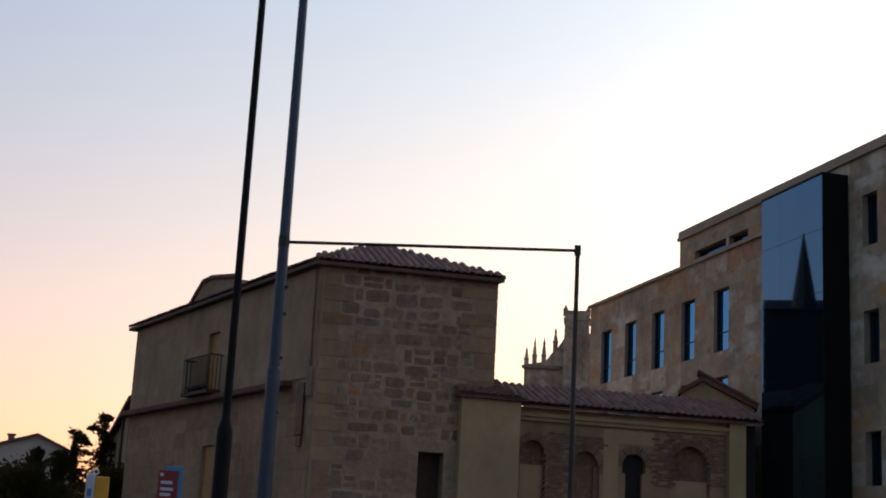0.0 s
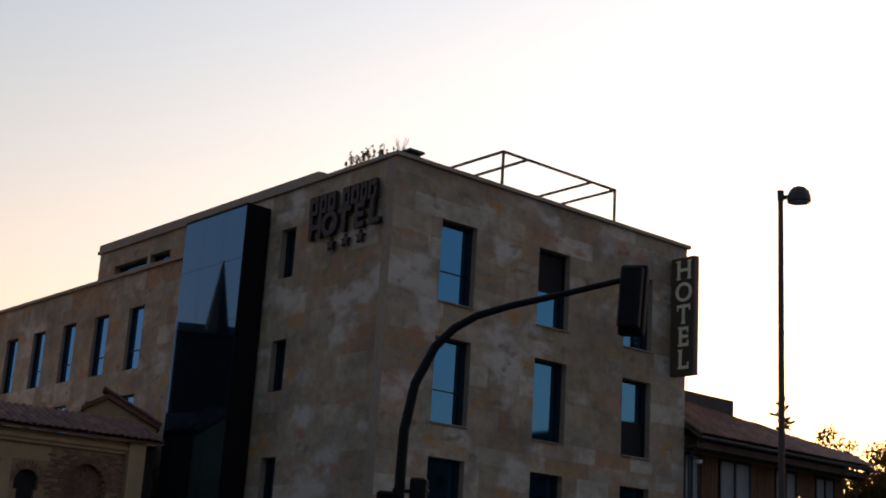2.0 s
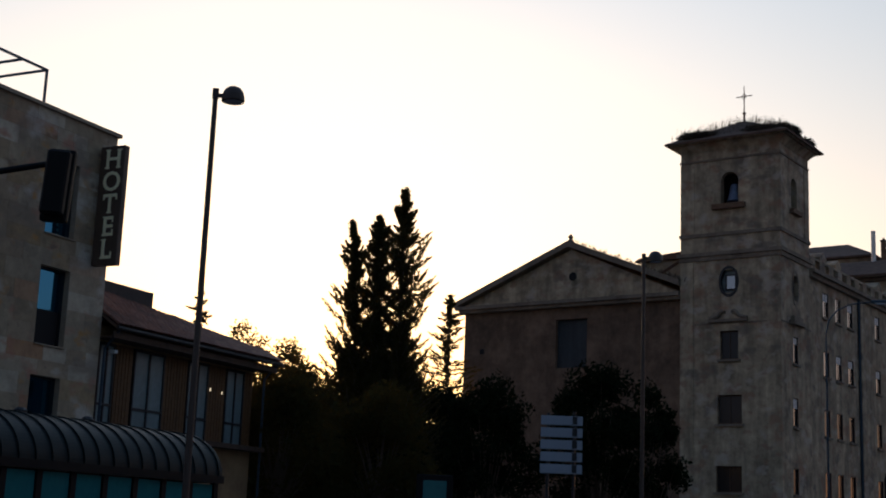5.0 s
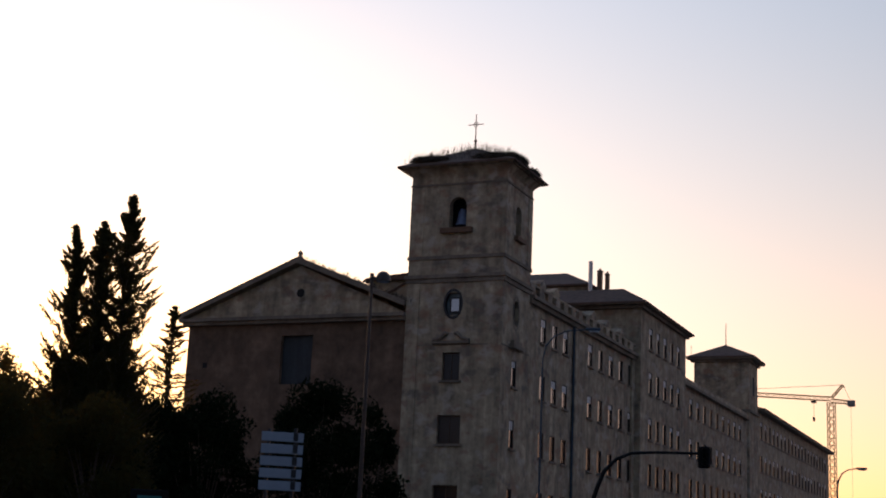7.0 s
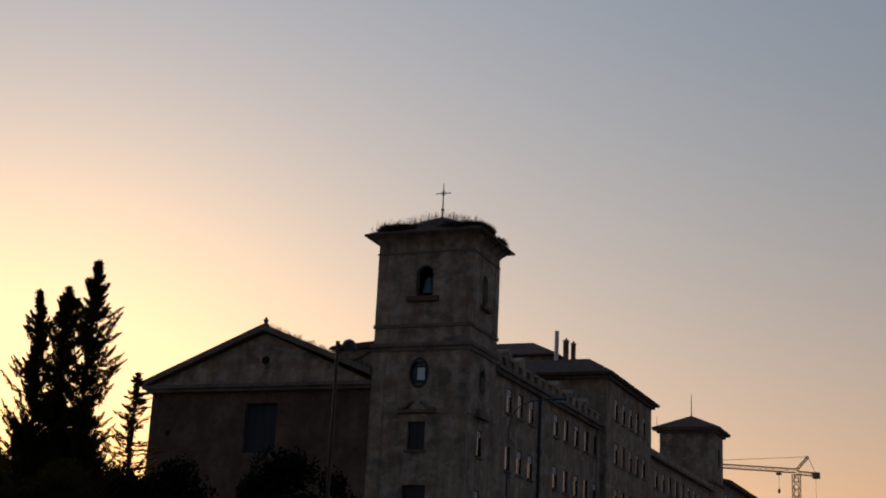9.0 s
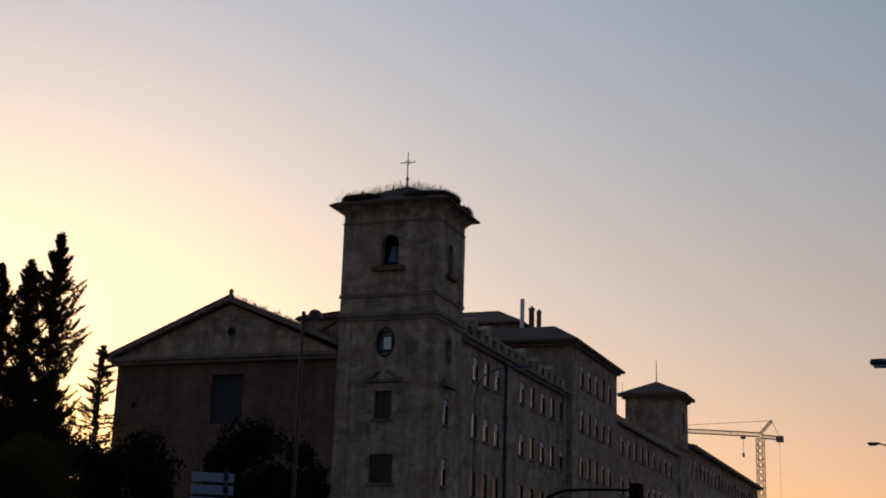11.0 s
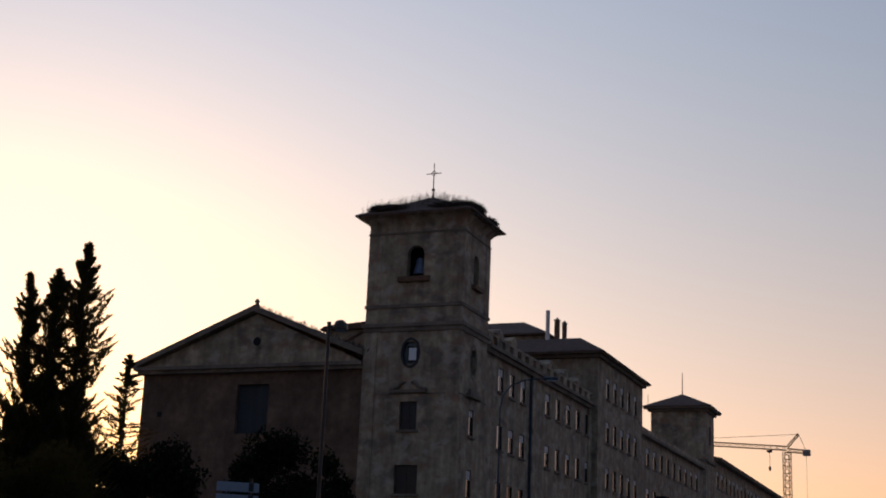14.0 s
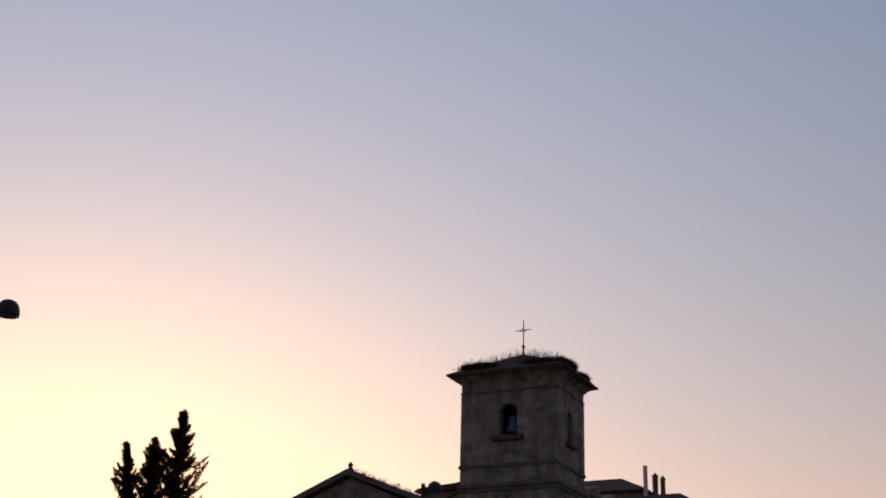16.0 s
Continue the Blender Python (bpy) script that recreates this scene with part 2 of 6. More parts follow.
for m_ in (M_LEAF, M_CYP):
    # thin leaves let a little of the low sun through
    n_, l_ = m_.node_tree.nodes, m_.node_tree.links
    tr_ = n_.new("ShaderNodeBsdfTranslucent")
    tr_.inputs[0].default_value = (0.30, 0.17, 0.04, 1)
    mix_ = n_.new("ShaderNodeMixShader")
    mix_.inputs[0].default_value = 0.15 if m_ is M_LEAF else 0.12
    l_.new(n_["Principled BSDF"].outputs[0], mix_.inputs[1])
    l_.new(tr_.outputs[0], mix_.inputs[2])
    l_.new(mix_.outputs[0], n_["Material Output"].inputs[0])
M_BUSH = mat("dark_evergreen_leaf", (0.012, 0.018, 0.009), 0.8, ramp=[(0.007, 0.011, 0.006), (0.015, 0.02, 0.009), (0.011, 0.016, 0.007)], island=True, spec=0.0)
M_NEST = mat("twig_nest", (0.075, 0.055, 0.04), 0.95, ramp=[(0.05, 0.04, 0.03), (0.11, 0.085, 0.06)], island=True)
M_GRASS = mat("dry_roof_weed", (0.16, 0.12, 0.06), 0.9, ramp=[(0.10, 0.09, 0.04), (0.20, 0.13, 0.06)], island=True)
M_CRANE = mat("crane_paint", (0.40, 0.24, 0.09), 0.55, vary=0.1)
M_ASPHALT = mat("asphalt", (0.05, 0.05, 0.052), 0.9, vary=0.25, scale=1.2, bump=0.3, stain=0.25)
M_PAVE = mat("paving", (0.27, 0.25, 0.22), 0.9, vary=0.2, bump=0.2, stain=0.25)
M_KERB = mat("kerb_granite", (0.30, 0.29, 0.28), 0.85, vary=0.25, bump=0.2)
M_PLAIN = mat("far_render_wall", (0.07, 0.06, 0.054), 0.9, vary=0.15, stain=0.25)
M_BOARD = mat("grey_boarding", (0.035, 0.04, 0.045), 0.8, vary=0.2, streak=0.3)
M_DULLGLASS = mat("dull_window_glass", (0.014, 0.016, 0.02), 0.15, spec=0.35, ior=1.45, vary=0.2)
M_FARWHITE = mat("whitewashed_wall", (0.40, 0.34, 0.28), 0.9, vary=0.1, stain=0.2)
M_CAR = mat("white_car_paint", (0.60, 0.64, 0.70), 0.25, spec=0.6)
M_PIPE = mat("white_flue_pipe", (0.66, 0.62, 0.58), 0.5, metal=0.2, vary=0.1)


# ---- building helpers ----
def axes(x, y, yaw, z=0.0):
    """A frame whose local x axis runs along the given yaw, y to its left, z up."""
    a = radians(yaw + 90)
    return Matrix.Translation((x, y, z)) @ Matrix.Rotation(a, 4, "Z")


def thing(name, m, label, category, group="", kind=""):
    e = new(name)
    e.empty_display_size = 0.2
    e.matrix_basis = m
    return tagged(e, label, category, group, kind)


def mesh_of(name, bm, material, smooth=False):
    me = bpy.data.meshes.new(name)
    bm.to_mesh(me)
    bm.free()
    me.materials.append(material)
    if smooth:
        me.polygons.foreach_set("use_smooth", [True] * len(me.polygons))
    return me


def part(name, bm, material, parent, label="", smooth=False):
    ob = new(name, mesh_of(name, bm, material, smooth))
    ob.parent = parent
    if label:
        ob["label"] = label
    return ob


def piece(name, me, parent, m):
    ob = new(name, me)
    ob.parent = parent
    ob.matrix_basis = m
    return ob


def box(bm, x0, x1, y0, y1, z0, z1, m=None):
    vs = [bm.verts.new((x, y, z)) for z in (z0, z1) for y in (y0, y1) for x in (x0, x1)]
    if m is not None:
        for v in vs:
            v.co = m @ v.co
    for a, b, c, d in ((0, 2, 3, 1), (4, 5, 7, 6), (0, 1, 5, 4), (2, 6, 7, 3), (0, 4, 6, 2), (1, 3, 7, 5)):
        bm.faces.new((vs[a], vs[b], vs[c], vs[d]))
    return bm


def boxes(*rows):
    bm = bmesh.new()
    for r in rows:
        box(bm, *r)
    return bm


def bevel(bm, w, seg=1):
    bmesh.ops.bevel(bm, geom=list(bm.edges), offset=w, segments=seg, affect="EDGES", profile=0.6)
    return bm


def tube(bm, pts, radii, sides=8, cap=True):
    """A round bar along a line of points; radii: one value or one for each point."""
    pts = [Vector(p) for p in pts]
    if not hasattr(radii, "__len__"):
        radii = [radii] * len(pts)
    rings, up = [], None
    for k, p in enumerate(pts):
        d = (pts[min(k + 1, len(pts) - 1)] - pts[max(k - 1, 0)]).normalized()
        if up is None:
            up = Vector((0, 0, 1)) if abs(d.z) < 0.9 else Vector((1, 0, 0))
        a = d.cross(up).normalized()
        b = d.cross(a).normalized()
        up = -b if b.dot(up) < 0 else b
        rings.append([bm.verts.new(p + (a * math.cos(q) + b * math.sin(q)) * radii[k]) for q in (2 * math.pi * i / sides for i in range(sides))])
    for r, s in zip(rings, rings[1:]):
        for i in range(sides):
            bm.faces.new((r[i], r[(i + 1) % sides], s[(i + 1) % sides], s[i]))
    if cap:
        bm.faces.new(rings[0][::-1])
        bm.faces.new(rings[-1])
    return bm


def lathe(bm, prof, sides=16, centre=(0, 0, 0), m=None):
    """A body turned round z from (radius, height) pairs."""
    c = Vector(centre)
    rings = []
    for r, z in prof:
        ring = [bm.verts.new(c + Vector((r * math.cos(a), r * math.sin(a), z))) for a in (2 * math.pi * i / sides for i in range(sides))]
        rings.append(ring)
    for r, s in zip(rings, rings[1:]):
        for i in range(sides):
            bm.faces.new((r[i], r[(i + 1) % sides], s[(i + 1) % sides], s[i]))
    bm.faces.new(rings[0][::-1])
    bm.faces.new(rings[-1])
    if m is not None:
        for ring in rings:
            for v in ring:
                v.co = m @ v.co
    return bm


def prism(bm, poly, h0, h1, axis="y"):
    """Extrudes a closed outline. axis y: outline in (x, z); axis x: outline in (y, z); axis z: outline in (x, y)."""
    def at(p, h):
        return {"y": (p[0], h, p[1]), "x": (h, p[0], p[1]), "z": (p[0], p[1], h)}[axis]
    a = [bm.verts.new(at(p, h0)) for p in poly]
    b = [bm.verts.new(at(p, h1)) for p in poly]
    bm.faces.new(a[::-1])
    bm.faces.new(b)
    for i in range(len(poly)):
        j = (i + 1) % len(poly)
        bm.faces.new((a[i], a[j], b[j], b[i]))
    bmesh.ops.recalc_face_normals(bm, faces=bm.faces)
    return bm


def wall_with_holes(u0, u1, z0, z1, d0, d1, holes, axis="x", bm=None):
    """A thick wall along x (or y) with rectangular openings (u0, u1, z0, z1) that go right through."""
    bm = bm or bmesh.new()
    us = sorted({u0, u1, *[min(max(h[k], u0), u1) for h in holes for k in (0, 1)]})
    zs = sorted({z0, z1, *[min(max(h[k], z0), z1) for h in holes for k in (2, 3)]})
    for za, zb in zip(zs, zs[1:]):
        run = None
        for ua, ub in zip(us, us[1:]):
            um, zm = (ua + ub) / 2, (za + zb) / 2
            solid = not any(h[0] < um < h[1] and h[2] < zm < h[3] for h in holes)
            if solid:
                run = (ua, ub)
            if run:
                box(bm, *(run if axis == "x" else (d0, d1)), *((d0, d1) if axis == "x" else run), za, zb)
                run = None
    bmesh.ops.remove_doubles(bm, verts=bm.verts, dist=0.0005)
    return bm


def courses(u0, u1, zs, holes, lengths, rng, jitter=0.0):
    """Stones in courses, cut at openings: yields (ua, ub, za, zb)."""
    for za, zb in zip(zs, zs[1:]):
        cuts = sorted((h[0], h[1]) for h in holes if h[2] < (za + zb) / 2 < h[3])
        spans, a = [], u0
        for h0, h1 in cuts:
            if h0 > a:
                spans.append((a, h0))
            a = max(a, h1)
        if a < u1:
            spans.append((a, u1))
        for s0, s1 in spans:
            u = s0
            while u < s1 - 0.02:
                n = u + rng.uniform(*lengths)
                if s1 - n < lengths[0] * 0.6:
                    n = s1
                yield u, min(n, s1), za, zb
                u = n


UNIT = bmesh.new()
box(UNIT, 0, 1, 0, 1, 0, 1)
SLAB = mesh_of("slab", UNIT, M_SLAB)
UNIT = bmesh.new()
box(UNIT, 0, 1, 0, 1, 0, 1)
ASHLAR = mesh_of("stone", UNIT, M_ASHLAR)


def rubble_mesh(seed):
    """An uneven stone in a unit box, with worn, rounded outline."""
    r = random.Random(seed)
    bm = bmesh.new()
    ring = []
    for cx, cz, first in ((1, 0, "z"), (1, 1, "x"), (0, 1, "z"), (0, 0, "x")):
        # every corner is broken off by a different amount
        px_, pz_ = abs(cx - r.uniform(0, 0.07)), abs(cz - r.uniform(0, 0.09))
        bx, bz = r.uniform(0.04, 0.16) * (1 - 2 * cx), r.uniform(0.06, 0.22) * (1 - 2 * cz)
        pair = [(px_ + bx, pz_), (px_, pz_ + bz)]
        ring += pair if first == "z" else pair[::-1]
    n = len(ring)
    back = [bm.verts.new((x, 1, z)) for x, z in ring]
    mid = [bm.verts.new((x, 0.35, z)) for x, z in ring]
    front = [bm.verts.new((0.5 + (x - 0.5) * 0.94, 0.0 + r.uniform(0, 0.12), 0.5 + (z - 0.5) * 0.92)) for x, z in ring]
    for a, b in ((back, mid), (mid, front)):
        for i in range(n):
            bm.faces.new((a[i], a[(i + 1) % n], b[(i + 1) % n], b[i]))
    bm.faces.new(front)
    bmesh.ops.recalc_face_normals(bm, faces=bm.faces)
    return mesh_of("stone", bm, M_RUBBLE)


def box_pose(x0, x1, y0, y1, z0, z1):
    return Matrix.Translation((x0, y0, z0)) @ Matrix.Diagonal((x1 - x0, y1 - y0, z1 - z0, 1))


def tile_mesh():
    """A curved roof tile, 1 long (local y, downhill is -y), 1 wide, arched up by 0.4."""
    bm = bmesh.new()
    rows = []
    for y, w in ((0.0, 0.5), (1.0, 0.42)):
        for lift in (0.0, -0.12):
            rows.append([bm.verts.new((math.cos(a) * w * (1 + lift * 0.6), y, max(math.sin(a) * (0.42 + lift), 0) + 0.05 * (1 - y))) for a in (math.pi * i / 6 for i in range(7))])
    o0, i0, o1, i1 = rows
    for i in range(6):
        bm.faces.new((o0[i], o0[i + 1], o1[i + 1], o1[i]))
        bm.faces.new((o0[i + 1], o0[i], i0[i], i0[i + 1]))
    bmesh.ops.recalc_face_normals(bm, faces=bm.faces)
    return mesh_of("roof_tile", bm, M_TILE)


TILE = tile_mesh()


def tiled_slope(parent, a, b, c, d, width=0.21, length=0.42):
    """Curved tiles over the slope a-b (eave) to d-c (top), as pieces of parent; the slope may taper."""
    a, b, c, d = (Vector(p) for p in (a, b, c, d))
    n = max(1, round((b - a).length / width))
    for i in range(n):
        f = (i + 0.5) / n
        e0, e1 = a.lerp(b, f), d.lerp(c, f)
        ex = (b - a).normalized()
        up = (d.lerp(c, 0.5) - a.lerp(b, 0.5))
        up -= ex * up.dot(ex)
        run = up.length
        up.normalize()
        nz = ex.cross(up).normalized()
        if nz.z < 0:
            nz = -nz
        # a tile stays inside the tapered outline
        ta = (d - a).dot(ex)
        tb = (c - b).dot(ex)
        u = (b - a).length * f
        k = 0.0
        rot = Matrix((ex, up, nz)).transposed().to_4x4()
        while k < run - 0.1:
            lo = ta * k / run
            hi = (b - a).length + tb * k / run
            if lo - 0.05 <= u <= hi + 0.05:
                p = a + ex * u + up * k
                piece("roof_tile", TILE, parent, Matrix.Translation(p) @ rot @ Matrix.Rotation(radians(3), 4, "X") @ Matrix.Diagonal((width * 1.06, length * 1.12, width * random.uniform(0.85, 1.1), 1)))
            k += length


def quad_slab(bm, pts, th):
    """A plate of thickness th under four corner points."""
    v = [bm.verts.new(p) for p in pts]
    w = [bm.verts.new(Vector(p) - Vector((0, 0, th))) for p in pts]
    n = len(pts)
    bm.faces.new(v)
    bm.faces.new(w[::-1])
    for i in range(n):
        bm.faces.new((v[i], w[i], w[(i + 1) % n], v[(i + 1) % n]))
    bmesh.ops.recalc_face_normals(bm, faces=bm.faces)
    return bm


def leaves(name, parent, centres, size, material, seed, per=1, flat=0.0):
    """Many small leaf clumps: bent triangles round the given centres, joined in one mesh."""
    r = np.random.default_rng(seed)
    c = np.repeat(np.asarray(centres, float), per, axis=0)
    n = len(c)
    c = c + r.normal(0, size * 0.45, (n, 3))
    d1 = r.normal(0, 1, (n, 3))
    d1 /= np.linalg.norm(d1, axis=1)[:, None]
    d1[:, 2] += flat
    d1 /= np.linalg.norm(d1, axis=1)[:, None]
    d2 = r.normal(0, 1, (n, 3))
    d2 -= d1 * (d1 * d2).sum(1)[:, None]
    d2 /= np.linalg.norm(d2, axis=1)[:, None]
    s = size * r.uniform(0.5, 1.25, (n, 1))
    v = np.stack([c - d1 * s, c + d2 * s * 0.5, c + d1 * s, c - d2 * s * 0.5], 1).reshape(-1, 3)
    me = bpy.data.meshes.new(name)
    q = np.arange(4 * n).reshape(n, 4)
    me.from_pydata(v.tolist(), [], q.tolist())
    me.materials.append(material)
    ob = new(name, me)
    ob.parent = parent
    ob["kind"] = "stuff"
    return ob


def text_mesh(word, size, depth, material, bold=0.0, name="letter"):
    """The mesh of a word in the built-in font, upright in the xz plane, centred on x, standing on z = 0, facing -y."""
    cu = bpy.data.curves.new(name, "FONT")
    cu.body, cu.size, cu.extrude, cu.align_x, cu.resolution_u = word, size, depth, "CENTER", 3
    cu.offset = bold
    tmp = bpy.data.objects.new(name, cu)
    me = bpy.data.meshes.new_from_object(tmp)
    bpy.data.objects.remove(tmp)
    me.transform(Matrix.Rotation(radians(90), 4, "X"))
    me.materials.clear()
    me.materials.append(material)
    return me

# ---- ground ----
bm = bmesh.new()
bmesh.ops.create_grid(bm, x_segments=40, y_segments=40, size=2500)
g = new("ground", mesh_of("ground", bm, M_ASPHALT))
tagged(g, "dark asphalt road surface that reaches the horizon", "ground", kind="structure")
for nm, fr, w, d in (("pavement", axes(8.6, 26.6, -68.3), 70, 9.0), ("pavement", axes(44, 33, -77.5), 190, 14.0), ("pavement", axes(-7.9, 31.5, -70), 14, 8.0)):
    pv = new(nm, mesh_of(nm, boxes((0, w, 0, d, 0.0, 0.14)), M_PAVE))
    pv.matrix_basis = fr
    tagged(pv, "grey paved footway with a raised kerb", "pavement", kind="structure")
    part("kerb", boxes((0, w, -0.15, -0.002, 0.0, 0.15)), M_KERB, pv)


# ---- facades ----
def facade(parent, name, m, u0, u1, z0, z1, holes, zs, rng, lengths, mesh, joint, label="", y0=0.05, y1=0.45, th=0.008, gap=0.0025, proud=0.0015, limit=300, pick=None):
    """A wall with openings, clad in stone pieces that stand in front of its recessed joints."""
    w = part(name, wall_with_holes(u0, u1, z0, z1, y0, y1, holes), joint, parent, label)
    w.matrix_basis = m
    n = 0
    for a, b, c, d in courses(u0, u1, zs, holes, lengths, rng):
        if pick and not pick(a, b, c, d):
            continue
        o = rng.uniform(-proud, proud)
        piece("slab" if mesh is SLAB else "stone", mesh, w, box_pose(a + gap, b - gap, y0 - th + o, y0 + 0.02, c + gap, d - gap))
        n += 1
        if n >= limit:
            break
    return w


def window(parent, m, u0, u1, z0, z1, glass=M_GLASS, depth=0.25, deep=0.18, rail=None, blind=None, name="window"):
    """A dark metal window set deep in its opening: lining, pane, thin meeting rail, sometimes a black sheet over a part
    of it.
    """
    fr = bmesh.new()
    t = 0.05
    for r in ((u0, u0 + t, z0, z1), (u1 - t, u1, z0, z1), (u0 + t, u1 - t, z1 - t, z1), (u0 + t, u1 - t, z0, z0 + t)):
        box(fr, r[0] + 0.003, r[1] - 0.003, depth, depth + deep, r[2] + 0.003, r[3] - 0.003)
    w = part(name, fr, M_DARK, parent)
    w.matrix_basis = m
    part("pane", boxes((u0 + t, u1 - t, depth + deep - 0.05, depth + deep - 0.02, z0 + t, z1 - t)), glass, w)
    if rail:
        part("meeting_rail", boxes((u0 + t, u1 - t, depth + deep - 0.08, depth + deep - 0.052, rail, rail + 0.03)), M_DARK, w)
    if blind:
        part("blind", boxes((u0 + t, u1 - t, depth + deep - 0.075, depth + deep - 0.055, blind[0], blind[1])), M_BLACK, w, "black sheet over part of the pane")
    return w


# ---- hotel ----
H = axes(9.945, 35.638, -68.3)
L = Matrix.Rotation(radians(-90), 4, "Z")
I4 = Matrix.Identity(4)
rng = random.Random(11)
hotel = thing("hotel_building", H, "four-storey hotel clad in blotchy sandstone slabs with deep windows", "building")
RW = [(u, u + 1.35, z0, z1) for u in (1.84, 5.77, 9.66) for z0, z1 in ((10.30, 12.73), (6.82, 9.27), (3.40, 5.85))]
ZS = [0, 0.6, 1.2, 1.75, 2.3, 2.85, 3.40, 4.0, 4.6, 5.2, 5.85, 6.33, 6.82, 7.4, 8.05, 8.65, 9.27, 9.8, 10.30, 10.9, 11.5, 12.1, 12.73, 13.3, 13.75, 14.18]
facade(hotel, "wall", I4, 0, 12.72, 0, 14.18, RW, ZS, rng, (0.55, 1.7), SLAB, M_JOINT, "blotchy beige and pink sandstone cladding", limit=400, pick=lambda a, b, c, d: c > 2.2)
for k, (a, b, c, d) in enumerate(RW):
    # key 7: the black sheet stands in for a skyline reflected low in the pane
    window(hotel, I4, a, b, c, d, rail=(c + 0.95 if k in (0, 1) else None), blind={3: (11.45, 12.65), 7: (6.9, 7.95)}.get(k))
    part("sill", boxes((a - 0.02, b + 0.02, -0.03, 0.26, c - 0.035, c - 0.002)), M_JOINT, hotel)
LW = [(-5.75, -4.95, z0, z1) for z0, z1 in ((11.36, 12.95), (7.83, 9.40), (4.28, 5.84))]
LW += [(-v - 1.15, -v, z0, z1) for v in (14.33, 17.07, 19.8, 22.55, 25.2) for z0, z1 in ((9.40, 11.70), (6.0, 8.48))]
LB = [0, 1.4, 2.8, 3.6, 4.28, 5.0, 5.84, 6.6, 7.2, 7.83, 8.6, 9.40, 10.1, 10.75, 11.36, 11.70, 12.3, 12.95, 13.05]
facade(hotel, "wall", L, -27.7, -0.06, 0, 13.05, LW, LB, rng, (0.7, 2.0), SLAB, M_JOINT, "blotchy beige sandstone cladding", limit=420, pick=lambda a, b, c, d: c > 3.5 and not (-10.1 < a and b < -6.5))
for a, b, c, d in LW:
    if a < -10:
        window(hotel, L, a, b, c, d, M_GLASSL, depth=0.17, deep=0.11, rail=(c + 0.7 if c > 9 else None))
    else:
        window(hotel, L, a, b, c, d, deep=0.16)
# upper storey of the long side, with a strip window
UPH = [(-14.35, -12.9, 13.20, 13.52), (-17.1, -14.55, 13.20, 13.52)]
facade(hotel, "attic_wall", L, -18.45, -0.06, 13.052, 14.18, UPH, [13.052, 13.20, 13.52, 14.18], rng, (0.9, 1.9), SLAB, M_JOINT)
for a, b, c, d in UPH:
    window(hotel, L, a, b, c, d, deep=0.12, name="strip_window")
w = part("coping", boxes((-18.5, 0.06, -0.06, 0.5, 14.182, 14.30), (-27.75, -10.6, -0.07, 0.05, 13.0, 13.12)), M_JOINT, hotel, "thin stone coping")
w.matrix_basis = L
part("coping", boxes((0.502, 12.82, -0.06, 0.5, 14.182, 14.30)), M_JOINT, hotel, "thin stone coping")
part("coping", boxes((0.0, 0.45, 18.51, 27.7, 13.055, 13.12)), M_JOINT, hotel)
part("back_wall", boxes((12.32, 12.715, 0.46, 18.4, 0, 14.17), (0.46, 12.3, 18.05, 18.44, 0, 14.17), (0.46, 12.3, 27.3, 27.69, 0, 13.0), (12.32, 12.7, 18.45, 27.69, 0, 13.0)), M_JOINT, hotel)
part("roof", boxes((0.46, 12.3, 0.46, 18.0, 13.7, 13.9), (0.46, 12.3, 18.5, 27.2, 12.6, 12.8)), M_PAVE, hotel)
# slanted parapet piece and low box on the roof by the corner
w = part("parapet_cap", prism(bmesh.new(), [(-18.45, 14.302), (-3.4, 14.302), (-3.6, 14.40), (-3.9, 14.50), (-18.45, 14.54)], -0.03, 0.4, "y"), M_JOINT, hotel)
w.matrix_basis = L
part("roof_box", boxes((0.52, 0.9, 0.1, 0.45, 14.302, 14.44), (0.42, 0.98, 0.0, 0.55, 14.442, 14.51)), M_DARK, hotel)
# glazed stair shaft
part("shaft_wall", boxes((-0.84, -0.003, 6.44, 6.50, 0, 13.72), (-0.84, -0.003, 10.16, 10.22, 0, 13.72), (-0.9, -0.003, 6.44, 10.22, 13.722, 13.78)), M_CLAD, hotel, "black cladding panel of the stair shaft")
sh = part("glazed_shaft", boxes((-0.86, -0.842, 6.44, 10.22, 0, 13.72)), M_CLAD, hotel, "black framed curtain glazing")
zz = [0.1, 2.6, 5.1, 7.6, 10.05, 12.0, 13.70]
for z0, z1 in zip(zz, zz[1:]):
    for y0, y1 in ((6.46, 7.69), (7.70, 8.94), (8.95, 10.20)):
        ob = part("pane", boxes((-0.885, -0.862, y0, y1, z0 + 0.006, z1 - 0.006)), M_GLASSD, sh)

# letters on the long side: a plain shaped name line, the word below, three stars
fs = thing("facade_sign", H @ L, "dark bronze raised lettering with three stars on sandstone", "sign")
rb = random.Random(5)
x = -4.02
for wd in (0.50, 0.40, 0.42, -0.28, 0.40, 0.44, 0.34, 0.44):
    if wd < 0:
        x -= wd
        continue
    bm = boxes((x, x + wd * 0.30, -0.16, -0.03, 13.02, 13.62), (x + wd * 0.34, x + wd * 0.86, -0.16, -0.03, 13.42, 13.62), (x + wd * 0.34, x + wd * 0.86, -0.16, -0.03, 13.02, 13.12 + rb.uniform(0, 0.06)),
               (x + wd * 0.62, x + wd * 0.88, -0.16, -0.03, 13.14, 13.40))
    part("letter", bm, M_LETTER, fs)
    x += wd * 1.06
for k, ch in enumerate("HOTEL"):
    o = new("letter", text_mesh(ch, 1.0, 0.06, M_LETTER, 0.036))
    o.parent = fs
    o.matrix_basis = pose(-3.67 + k * 0.73, -0.09, 12.30)
